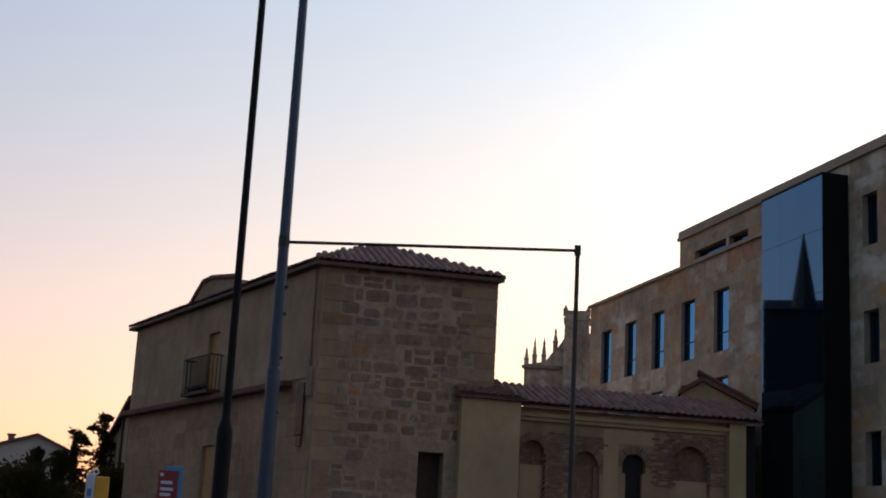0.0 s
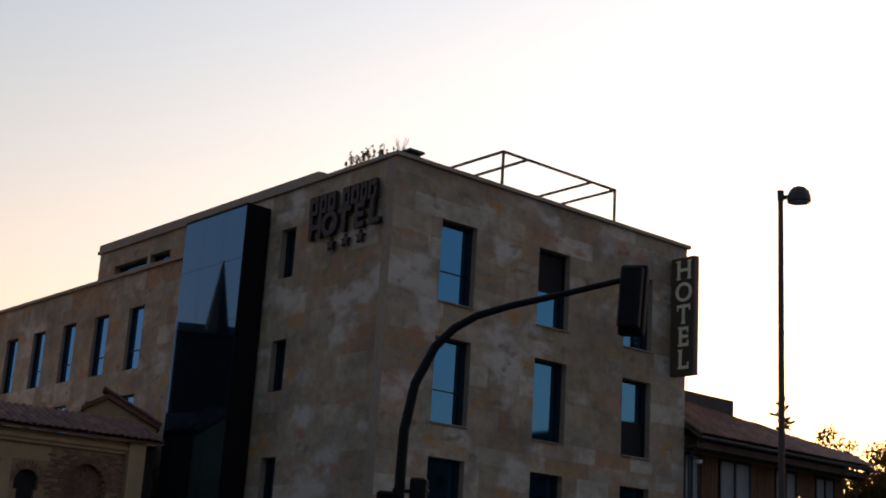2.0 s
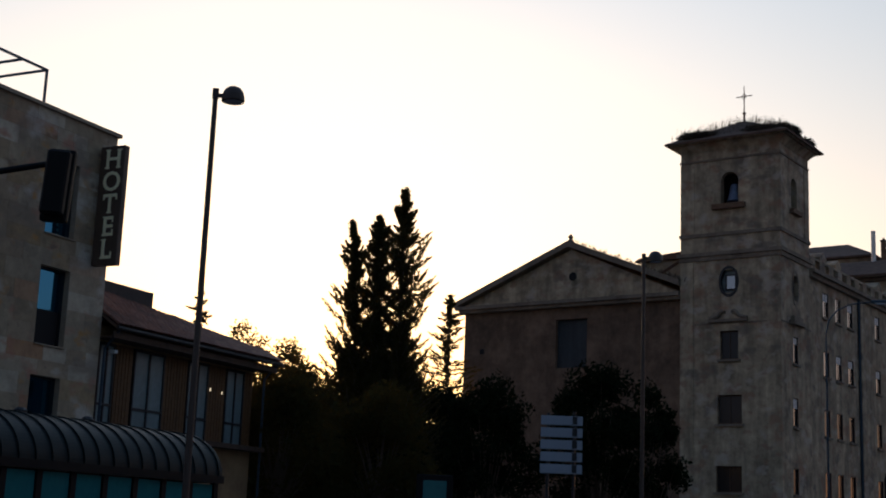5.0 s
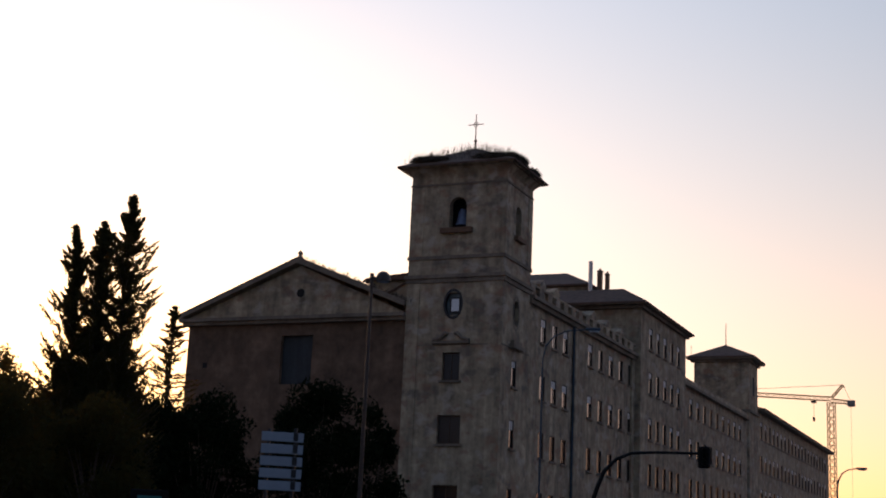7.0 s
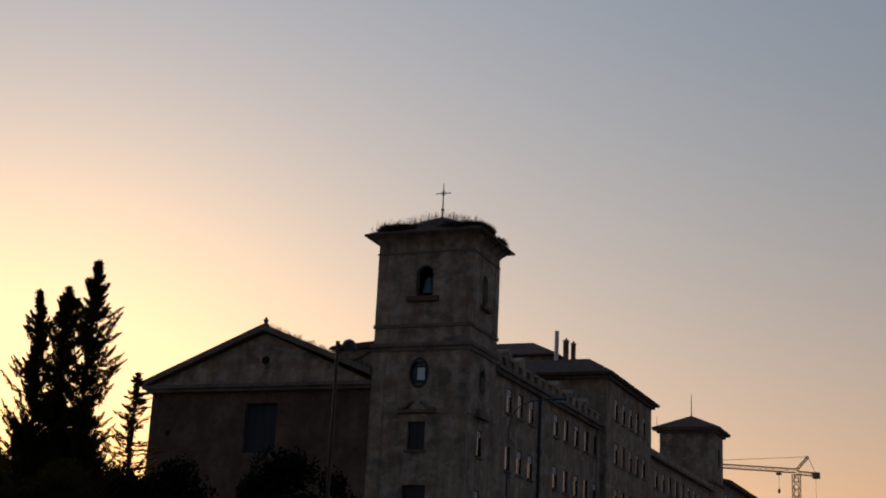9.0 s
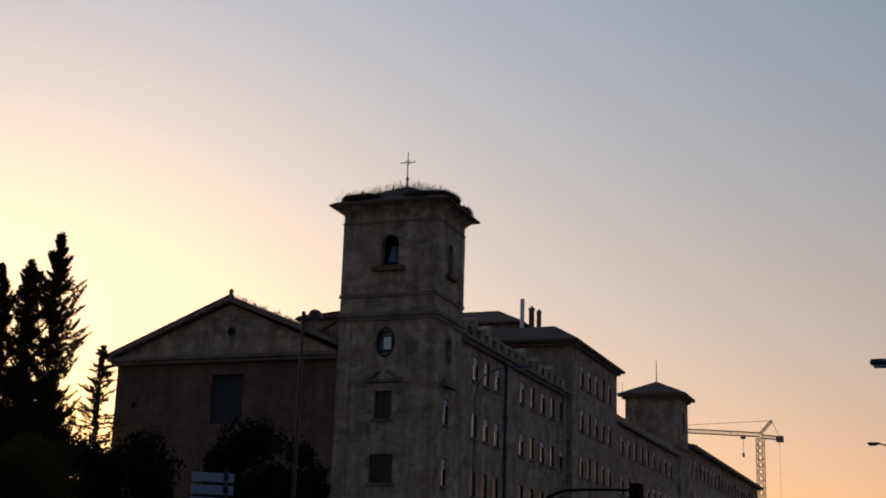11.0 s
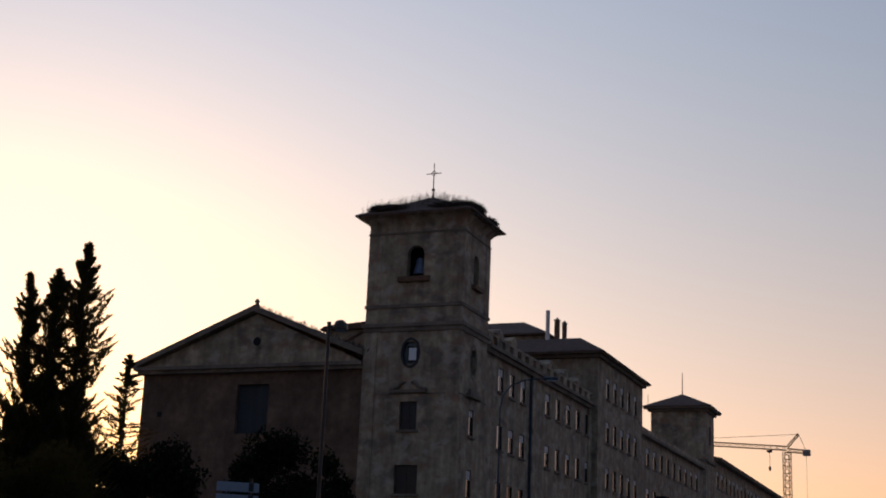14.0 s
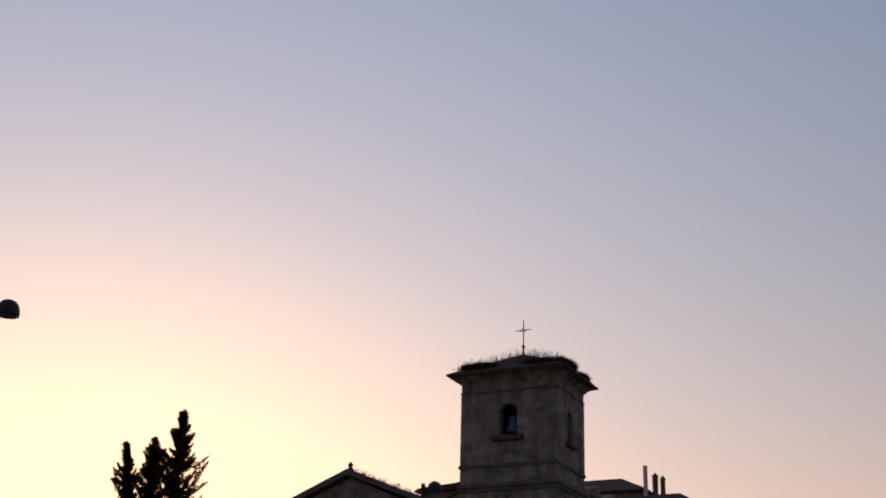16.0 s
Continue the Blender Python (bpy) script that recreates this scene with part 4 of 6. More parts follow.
part("plaster_infill", boxes((4.5, 5.62, 0.14, 0.19, 0, 4.08)), M_PALE, ruin, "smooth pale plaster filling")
part("plaster_infill", boxes((2.46, 2.9, -0.012, -0.002, 3.3, 5.0), (2.9, 3.95, -0.012, -0.002, 4.98, 5.36), (2.46, 2.9, -0.012, -0.002, 5.0, 5.36)), M_PALE, ruin, "patch of pale plaster")
# the niche's shade is put into this sheet's near-black colour
part("niche_back", boxes((3.03, 3.70, 0.18, 0.205, 0, 4.70)), M_BLACK, ruin, "near-black sheet for the niche's deep shade")
part("niche_jamb", boxes((3.023, 3.12, 0.005, 0.17, 0, 4.18), (3.62, 3.707, 0.005, 0.17, 0, 4.18)), M_STUCCO, ruin)
part("inner_arch", boxes((1.525, 1.66, 0.09, 0.19, 0, 4.3), (2.22, 2.355, 0.09, 0.19, 0, 4.3)), M_BRICK, ruin)
# bare brickwork where the render has come off
rp = random.Random(17)
for u0_, u1_, z0_, z1_ in ((0.84, 1.48, 3.3, 5.15), (4.02, 4.42, 3.9, 5.2), (4.42, 5.7, 5.08, 5.36), (5.68, 5.98, 4.0, 5.3), (1.5, 2.45, 4.82, 5.05)):
    zb, kk = z0_, 0
    while zb < z1_:
        ub = u0_ - (0.13 if kk % 2 else 0.0) + rp.uniform(-0.05, 0.05)
        while ub < u1_:
            if rp.random() < 0.86:
                piece("brick", BRICK, wl_, pose(ub + 0.12, -0.002 + rp.uniform(-0.004, 0.004), zb) @ Matrix.Diagonal((0.23, 0.02, 0.058, 1)))
            ub += 0.25
        zb += 0.075
        kk += 1
for k in range(9):
    piece("brick", BRICK, ab, pose(0.95 + k * 0.17, -0.002, 5.12 - k * 0.008 + 0.012 * (k % 3)) @ Matrix.Diagonal((0.155, 0.05, 0.06, 1)))
for zb in np.arange(3.4, 4.9, 0.12):
    for ub in (0.95, 1.13):
        piece("brick", BRICK, ab, pose(ub + 0.05 * (round(zb / 0.12) % 2), -0.004, zb) @ Matrix.Diagonal((0.17, 0.02, 0.09, 1)))
part("cornice", boxes((-0.2, 6.1, -0.10, 0.5, 5.422, 5.52), (-0.2, 6.12, -0.18, 0.5, 5.524, 5.62), (-0.2, 6.14, -0.08, 0.5, 5.624, 5.78)), M_PALE, ruin, "stepped ochre cornice")
part("pilaster", boxes((6.12, 6.62, -0.25, 0.5, 0, 5.78)), M_PALE, ruin)
# added black block that stands in for the dark gap past the pilaster
part("end_wall", boxes((6.64, 7.1, 0.15, 0.5, 0, 5.78)), M_BLACK, ruin)
rf = part("roof", quad_slab(bmesh.new(), [(-0.3, -0.38, 5.82), (7.1, -0.38, 5.82), (7.1, 1.3, 6.42), (-0.3, 1.3, 6.42)], 0.06), M_ROOF, ruin)
tiled_slope(rf, (-0.3, -0.42, 5.835), (7.1, -0.42, 5.835), (7.1, 1.3, 6.44), (-0.3, 1.3, 6.44))
# plain ochre block in front of the corner
ob_ = thing("rendered_block", axes(-3.50, 36.35, -68), "small ochre rendered block with a hipped tile roof", "building")
part("wall", boxes((0, 1.66, 0, 1.5, 0, 5.86)), M_PALE, ob_)
rf = part("roof", prism(bmesh.new(), [(-0.12, 5.862), (1.78, 5.862), (1.78, 5.92), (0.95, 6.25), (-0.12, 5.95)], -0.12, 1.5, "y"), M_ROOF, ob_)
tiled_slope(rf, (-0.15, -0.15, 5.93), (1.8, -0.15, 5.93), (1.2, 0.8, 6.35), (0.2, 0.8, 6.35))
# pale gabled house behind the wall
gy = thing("pale_gabled_house", axes(2.72, 43.9, -92), "pale yellow gabled house with a terracotta tiled slope", "house")
part("wall", prism(bmesh.new(), [(0, 0), (2.3, 0), (2.3, 6.70), (0.68, 7.52), (0.0, 7.12)], 0.0, 4.0, "y"), M_PALE, gy, "pale yellow render")
rf = part("roof", prism(bmesh.new(), [(-0.08, 7.08), (0.68, 7.53), (2.38, 6.68), (2.38, 6.83), (0.68, 7.68), (-0.08, 7.2)], -0.15, 4.0, "y"), M_TILE, gy, "terracotta tile verge")
tiled_slope(rf, (2.42, 0.9, 6.82), (2.42, -0.2, 6.82), (0.72, -0.2, 7.68), (0.72, 0.9, 7.68))

# ---- church and the long building behind it ----
CF = axes(70.85, 46.96, -77.5)
church = thing("church_tower", CF, "square sandstone bell tower with a hipped roof and stork nests", "tower")
TX, TY = 5.0, 6.7


def tower(parent, y1, z1, front_holes, side_holes):
    """Walls of a tower with openings on two faces; the front faces -x, the side faces -y."""
    a = part("front_wall", wall_with_holes(0, y1, 0, z1, 0.0, 0.6, front_holes, axis="y"), M_CHURCH, parent, "weathered sandstone wall")
    b = part("side_wall", wall_with_holes(0.602, TX, 0, z1, 0.0, 0.6, side_holes), M_CHURCH, parent, "weathered sandstone wall")
    part("back_wall", boxes((0.602, TX, y1 - 0.6, y1, 0, z1), (TX - 0.6, TX, 0.602, y1 - 0.602, 0, z1)), M_CHURCH, parent)
    return a, b


FH = [(2.74, 3.94, 22.72, 24.78), (2.85, 3.95, 16.95, 18.4), (2.80, 4.0, 12.75, 14.55), (2.58, 4.18, 8.75, 10.55), (2.6, 4.3, 4.6, 6.2)]
SH = [(1.9, 2.9, 22.4, 24.5), (2.0, 2.9, 16.6, 18.2), (1.95, 2.75, 12.6, 14.3), (1.85, 2.65, 8.7, 10.5), (1.8, 2.6, 4.6, 6.2)]
tower(church, TY, 26.55, FH, SH)


def arch_top(y0, y1, z, depth0, depth1, axis):
    """Fills the upper corners of an opening so that it ends in a round arch."""
    bm = bmesh.new()
    r, c = (y1 - y0) / 2, (y0 + y1) / 2
    for sgn in (-1, 1):
        pts = [(c + sgn * r, z)] + [(c + sgn * r * math.cos(a), z - r + r * math.sin(a)) for a in (math.pi / 2 * i / 6 for i in range(7))]
        prism(bm, pts, depth0, depth1, "x" if axis == "y" else "y")
    return bm


part("arch_spandrel", arch_top(2.74, 3.94, 24.78, 0.0, 0.4, "y"), M_CHURCH, church)
part("arch_spandrel", arch_top(1.9, 2.9, 24.5, 0.0, 0.4, "x"), M_CHURCH, church)
part("bell", lathe(bmesh.new(), [(0.5, 0), (0.44, 0.12), (0.33, 0.6), (0.27, 0.95), (0.18, 1.12), (0.05, 1.16)], 18, (0.75, 3.3, 23.0)), M_BELL, church, "dark bronze bell")
# black sheet for the shade inside the belfry
part("belfry_back", boxes((1.3, 1.35, 0.7, 6.0, 20.0, 26.0)), M_BLACK, church)
def oval_window(cu, cz, ru, rz, face, glazed):
    """An oval window: dark timber ring, pane and, where it is glazed, a squared sash in front."""
    turn = I4 if face == "y" else Matrix(((0, 1, 0, 0), (1, 0, 0, 0), (0, 0, 1, 0), (0, 0, 0, 1)))
    bm = bmesh.new()
    rings = []
    for k, x in ((1.22, -0.03), (1.0, -0.03), (1.0, 0.3), (1.22, 0.05)):
        rings.append([bm.verts.new(turn @ Vector((x, cu + math.cos(a) * ru * k, cz + math.sin(a) * rz * k))) for a in (2 * math.pi * i / 28 for i in range(28))])
    for r, q in ((rings[3], rings[0]), (rings[0], rings[1]), (rings[1], rings[2])):
        for i in range(28):
            j = (i + 1) % 28
            bm.faces.new((r[i], r[j], q[j], q[i]))
    bmesh.ops.recalc_face_normals(bm, faces=bm.faces)
    rg = part("oval_window", bm, M_DARK if glazed else M_TRIM, church)
    bm = prism(bmesh.new(), [(cu + math.cos(a) * ru, cz + math.sin(a) * rz) for a in (2 * math.pi * i / 28 for i in range(28))], 0.27, 0.29, "x")
    bm.transform(turn)
    part("pane", bm, M_CURTAIN if glazed else M_BLACK, rg)
    if glazed:
        a0, a1, z0, z1 = cu - 0.36, cu + 0.20, cz - 0.46, cz + 0.36
        part("sash_frame", boxes((0.10, 0.2, a0 - 0.08, a0, z0, z1), (0.10, 0.2, a1, a1 + 0.08, z0, z1), (0.10, 0.2, a0 - 0.08, a1 + 0.08, z1, z1 + 0.1), (0.10, 0.2, a0 - 0.08, a1 + 0.08, z0 - 0.1, z0)), M_DARK, rg)
        part("sash", boxes((0.15, 0.18, a0, a1, z0, z1)), M_OLDGLASS, rg, "pale squared sash")


oval_window(3.4, 17.68, 0.55, 0.82, "y", True)
oval_window(2.45, 17.4, 0.5, 0.95, "x", False)


def church_window(parent, u0, u1, z0, z1, face, glass=None, name="window"):
    """Recessed sash window: frame, two panes, stone sill; face 'x' looks to -y, face 'y' looks to -x."""
    y0, y1 = (0.045, 0.1) if face == "x" else (0.2, 0.28)
    m = I4 if face == "x" else Matrix(((0, 1, 0, 0), (1, 0, 0, 0), (0, 0, 1, 0), (0, 0, 0, 1)))
    fr = boxes((u0, u0 + 0.06, y0, y1, z0, z1), (u1 - 0.06, u1, y0, y1, z0, z1), (u0 + 0.06, u1 - 0.06, y0, y1, z1 - 0.09, z1), (u0 + 0.06, u1 - 0.06, y0, y1, z0, z0 + 0.09),
               ((u0 + u1) / 2 - 0.025, (u0 + u1) / 2 + 0.025, y0, y1, z0 + 0.09, z1 - 0.09))
    if face == "y":
        fr.transform(m)
        bmesh.ops.reverse_faces(fr, faces=fr.faces)
    w = part(name, fr, M_OLDWOOD, parent)
    for k, (a, b) in enumerate(((u0 + 0.06, (u0 + u1) / 2 - 0.025), ((u0 + u1) / 2 + 0.025, u1 - 0.06))):
        bm = boxes((a, b, y0 + 0.02, y0 + 0.035, z0 + 0.09, z1 - 0.09))
        if face == "x":
            # upper storeys have short blinds
            # lower rows: a duller glass copy stands in for dark reflected trees
            glass = M_DULLGLASS if z0 < 8.6 else M_OLDGLASS
            if z0 > 8.6 and (u0 * 7.3 + z0 * 3.1) % 1.0 < 0.7:
                part("blind", boxes((a, b, y0 + 0.003, y0 + 0.018, z1 - 0.09 - 0.3 * (1 + (u0 * 3.7) % 1.0), z1 - 0.09)), M_BLIND, w)
        if face == "y":
            bm.transform(m)
            bmesh.ops.reverse_faces(bm, faces=bm.faces)
        part("pane", bm, glass or M_OLDGLASS, w)
    if face == "x":
        # dark strips hold the shade of the far jamb and the head
        part("shutter", boxes((u1 - 0.09, u1 - 0.003, -0.03, y0 - 0.002, z0 + 0.01, z1 - 0.01), (u0 + 0.003, u1 - 0.052, 0.02, y0 - 0.002, z1 - 0.05, z1 - 0.006)), M_DARK, w, "dark strip for the shade on the far jamb")
    sl = boxes((u0 - 0.15, u1 + 0.15, -0.14, 0.04, z0 - 0.14, z0 - 0.003))
    if face == "y":
        sl.transform(m)
        bmesh.ops.reverse_faces(sl, faces=sl.faces)
    part("sill", sl, M_TRIM, w)
    return w


for h in FH[2:]:
    church_window(church, *h, "y", M_DULLGLASS)
for h in SH[2:]:
    church_window(church, *h, "x")


def band(z0, z1, o, x1=TX, y1=TY):
    """A string course round the two visible faces."""
    return boxes((-o, -0.003, -o, y1 + o, z0, z1), (-0.003, x1 + o, -o, -0.003, z0, z1), (x1 + 0.003, x1 + o, -0.003, y1 + o, z0, z1))


for z0, z1, o in ((20.66, 20.88, 0.08), (19.38, 19.62, 0.2), (19.1, 19.37, 0.1), (15.0, 15.08, 0.03)):
    part("string_course", band(z0, z1, o), M_TRIM, church, "projecting stone string course")
for y0, y1 in ((0.0, 0.95), (TY - 0.95, TY)):
    part("pilaster", boxes((-0.035, -0.003, y0, y1, 20.92, 25.55)), M_CHURCH, church)
for x0, x1 in ((0.0, 0.8), (TX - 0.8, TX)):
    part("pilaster", boxes((x0, x1, -0.035, -0.003, 20.92, 25.55)), M_CHURCH, church)
for y0, y1 in ((0.0, 0.9), (TY - 0.9, TY)):
    part("pilaster", boxes((-0.05, -0.003, y0, y1, 4.0, 19.08)), M_CHURCH, church)
part("string_course", band(25.62, 25.74, 0.06), M_TRIM, church)


def flare(z0, z1, o0, o1, x1=TX, y1=TY):
    """A hollowed cornice: the wall's outline flares out from o0 to o1."""
    bm = bmesh.new()
    rows = []
    for k in range(5):
        f = k / 4
        o = o0 + (o1 - o0) * f ** 1.6
        rows.append([bm.verts.new((x, y, z0 + (z1 - z0) * f)) for x, y in ((-o, -o), (x1 + o, -o), (x1 + o, y1 + o), (-o, y1 + o))])
    for r, q in zip(rows, rows[1:]):
        for i in range(4):
            bm.faces.new((r[i], r[(i + 1) % 4], q[(i + 1) % 4], q[i]))
    bm.faces.new(rows[-1])
    return bm


part("eave_cornice", flare(26.3, 26.72, 0.05, 0.45), M_CHURCH, church, "hollowed stone eave cornice")
part("eave_cornice", flare(26.722, 26.9, 0.55, 0.62), M_CHURCH, church)
bm = bmesh.new()
apex = Vector((2.5, 3.35, 28.85))
cs = [Vector(p) for p in ((-0.8, -0.8, 26.92), (TX + 0.8, -0.8, 26.92), (TX + 0.8, TY + 0.8, 26.92), (-0.8, TY + 0.8, 26.92))]
for i in range(4):
    quad_slab(bm, [cs[i], cs[(i + 1) % 4], apex], 0.12)
part("roof", bm, M_ROOF, church, "low hipped tile roof")
part("window_sill", boxes((-0.3, -0.003, 2.25, 4.45, 22.35, 22.68)), M_BRICK, church, "reddish projecting balcony sill")
part("window_sill", boxes((1.6, 3.2, -0.3, -0.003, 22.1, 22.38)), M_BRICK, church)
ped = bmesh.new()
for sgn in (-1, 1):
    tube(ped, [(-0.1, 3.42 + sgn * 1.25, 15.3), (-0.12, 3.42 + sgn * 0.75, 15.45), (-0.12, 3.42 + sgn * 0.4, 15.8), (-0.1, 3.42 + sgn * 0.25, 15.72)], 0.13, 6)
box(ped, -0.2, -0.003, 2.15, 4.7, 15.1, 15.28)
part("broken_pediment", ped, M_TRIM, church, "broken curved stone pediment")
ped = boxes((1.3, 3.4, -0.35, -0.003, 15.0, 15.25), (1.6, 3.1, -0.25, -0.003, 15.25, 15.55))
part("bracket", ped, M_TRIM, church)
crs = thing("roof_cross", CF @ pose(2.5, 3.35, 28.8), "slender wrought iron cross on the tower's peak", "cross")
part("shaft", tube(bmesh.new(), [(0, 0, 0), (0, 0, 0.6), (0, 0, 2.45)], [0.075, 0.045, 0.03], 6), M_RUST, crs)
part("arm", tube(bmesh.new(), [(0, -0.55, 1.72), (0, 0.55, 1.72)], 0.032, 6), M_RUST, crs)
part("ring", tube(bmesh.new(), [(0, 0.16 * math.cos(a), 1.72 + 0.16 * math.sin(a)) for a in (2 * math.pi * i / 12 for i in range(13))], 0.02, 5), M_RUST, crs)
part("knob", lathe(bmesh.new(), [(0.05, 0.45), (0.14, 0.55), (0.05, 0.66)], 8), M_RUST, crs)


def nest(cx, cy, cz, rx, ry, h, seed):
    """A stork's nest: a heap of twigs with loose ends."""
    t = thing("stork_nest", CF @ pose(cx, cy, cz), "ragged stork nest of dry twigs on the tower roof", "nest", "nests on the tower")
    r = random.Random(seed)
    bm = bmesh.new()
    for i in range(1100):
        a, q = r.uniform(0, 2 * math.pi), math.sqrt(r.random())
        p = Vector((rx * q * math.cos(a), ry * q * math.sin(a), h * r.uniform(0.0, 1.0) * (1 - 0.35 * q)))
        d = Vector((r.gauss(0, 1), r.gauss(0, 1), r.gauss(0, 0.35))).normalized() * r.uniform(0.12, 0.34)
        tube(bm, [p - d, p + d], 0.014, 3, cap=False)
    part("nest_mound", bm, M_NEST, t)["kind"] = "stuff"
    bm = bmesh.new()
    lathe(bm, [(0.5, 0), (0.8, h * 0.25), (0.75, h * 0.5), (0.4, h * 0.62)], 14)
    bm.transform(Matrix.Diagonal((rx * 0.9, ry * 0.9, 1, 1)))
    part("core", bm, M_NEST, t)
    return t


nest(0.1, 5.55, 27.2, 0.7, 1.35, 0.55, 1)
nest(0.2, 0.95, 27.1, 0.8, 1.6, 0.6, 2)
nest(4.0, -0.1, 26.95, 1.25, 0.55, 0.6, 3)
nest(1.3, -0.1, 27.15, 1.2, 0.6, 0.55, 4)
tw = bmesh.new()
rr = random.Random(9)
for i in range(620):
    p = Vector((rr.uniform(-0.5, 2.5), rr.uniform(-0.6, 7.2), 0))
    p.z = 28.7 - max(abs(p.x - 2.5) / 3.45, abs(p.y - 3.35) / 4.3) * 1.8
    tube(tw, [p, p + Vector((rr.gauss(0, 0.1), rr.gauss(0, 0.15), rr.uniform(0.3, 0.75)))], 0.007, 3, cap=False)
for i in range(220):
    f = rr.random()
    p = Vector((rr.uniform(-0.25, 0.8), 14.9 - 9.0 * f, 21.2 - 3.55 * f))
    tube(tw, [p, p + Vector((rr.gauss(0, 0.06), rr.gauss(0, 0.12), rr.uniform(0.1, 0.34)))], 0.018, 3, cap=False)
wd = new("roof_weeds", mesh_of("roof_weeds", tw, M_NEST))
wd.matrix_basis = CF
tagged(wd, "thin dry stalks along the tower roof and gable", "weeds", kind="stuff")

# gabled church front
nave = thing("church_nave", CF, "gabled church front of reddish rubble stone with a pediment", "church")
GH = [(13.6, 16.0, 12.65, 15.95)]
part("front_wall", wall_with_holes(TY + 0.003, 23.45, 0, 16.75, 0.25, 0.9, GH, axis="y"), M_CHURCH_RED, nave, "reddish weathered stone wall")
part("side_wall", boxes((0.902, 32, 22.85, 23.45, 0, 16.75), (0.902, 32, TY + 0.5, TY + 1.1, 0, 16.75)), M_CHURCH_RED, nave)
part("cornice", boxes((-0.35, 0.9, TY + 0.01, 24.0, 16.98, 17.22), (-0.15, 0.9, TY + 0.01, 23.75, 16.75, 16.978)), M_TRIM, nave, "heavy stone cornice")
part("pediment", prism(bmesh.new(), [(TY + 0.05, 17.223), (23.9, 17.223), (14.9, 20.75)], 0.25, 0.9, "x"), M_CHURCH, nave, "plain triangular stone pediment")
bm = bmesh.new()
for a, b in (((24.15, 17.15), (14.9, 20.85)), ((6.72, 17.62), (14.9, 20.85))):
    d = Vector((b[0] - a[0], b[1] - a[1])).normalized()
    nrm = Vector((-d.y, d.x)) if d.x > 0 else Vector((d.y, -d.x))
    prism(bm, [a, b, (b[0] + nrm.x * 0.0, b[1] + 0.42), (a[0] + nrm.x * 0.0, a[1] + 0.38)], -0.3, 0.92, "x")
part("raking_cornice", bm, M_TRIM, nave, "raking stone cornice")
bm = bmesh.new()
quad_slab(bm, [(0.93, 24.2, 17.4), (33, 24.2, 17.4), (33, 14.9, 21.15), (0.93, 14.9, 21.15)], 0.15)
quad_slab(bm, [(0.93, 14.9, 21.15), (33, 14.9, 21.15), (33, TY + 0.2, 17.9), (0.93, TY + 0.2, 17.9)], 0.15)
part("roof", bm, M_ROOF, nave)
part("window_infill", boxes((0.55, 0.62, 13.6, 16.0, 12.65, 15.95)), M_BOARD, nave, "dark grey boarded window")
# flat black plates stand in for the shaded depth of both holes
part("round_hole", lathe(bmesh.new(), [(0.28, 0), (0.30, 0.03)], 12, (0, 0, 0), pose(0.24, 14.75, 18.85, 0, -90, 0)), M_BLACK, nave)
part("small_hole", boxes((0.235, 0.249, 21.75, 22.1, 13.85, 14.2)), M_BLACK, nave)
part("finial", lathe(bmesh.new(), [(0.22, 0), (0.12, 0.25), (0.2, 0.38), (0.02, 0.6)], 8, (0.1, 14.9, 21.2)), M_TRIM, nave)
bk = thing("rear_church_block", CF @ pose(4, 6.75, 0), "plain stone block with a low roof behind the gable", "building")
part("wall", boxes((1.2, 8, 0, 5.4, 0, 20.5)), M_CHURCH, bk)
part("roof", prism(bmesh.new(), [(-0.05, 20.502), (5.7, 20.502), (5.4, 20.72), (-0.05, 21.15)], 0.8, 8.2, "x"), M_ROOF, bk)

# long building along the avenue
lb = thing("long_building", CF, "long sandstone building with rows of narrow windows", "building")
wins = []
for row, (z0, z1) in enumerate(((16.35, 18.05), (12.45, 14.15), (8.55, 10.3), (4.6, 6.3))):
    for x in (7.72, 10.14, 12.58, 18.55, 21.26, 24.08, 26.87, 29.6):
        wins.append((x, x + 1.05, z0, z1))
part("wall", wall_with_holes(TX + 0.003, 31.2, 0, 18.9, 0.12, 0.7, wins), M_CHURCH, lb, "weathered sandstone wall with narrow windows")
for (a, b, c, d) in wins:
    w = church_window(lb, a, b, c, d, "x")
    w.matrix_basis = pose(0, 0.12, 0)
ann = []
for z0, z1 in ((19.95, 21.85), (16.2, 18.05), (12.3, 14.15), (8.4, 10.3), (4.6, 6.3)):
    for k in range(5):
        ann.append((33.9 + k * 2.49, 34.9 + k * 2.49, z0, z1))
part("pavilion_wall", wall_with_holes(31.2, 47.2, 0, 23.05, -0.5, 0.1, ann), M_CHURCH, lb, "higher sandstone pavilion wall")
for (a, b, c, d) in ann:
    w = church_window(lb, a, b, c, d, "x")
    w.matrix_basis = pose(0, -0.5, 0)
for x in (31.2, 46.6):
    part("pavilion_end_wall", boxes((x, x + 0.6, 0.103, 12, 0, 23.05)), M_CHURCH, lb)
part("pavilion_cornice", boxes((30.3, 47.8, -1.1, 12.5, 23.30, 23.5), (30.8, 47.5, -0.8, 12.2, 23.052, 23.298)), M_TRIM, lb, "wide overhanging eave")


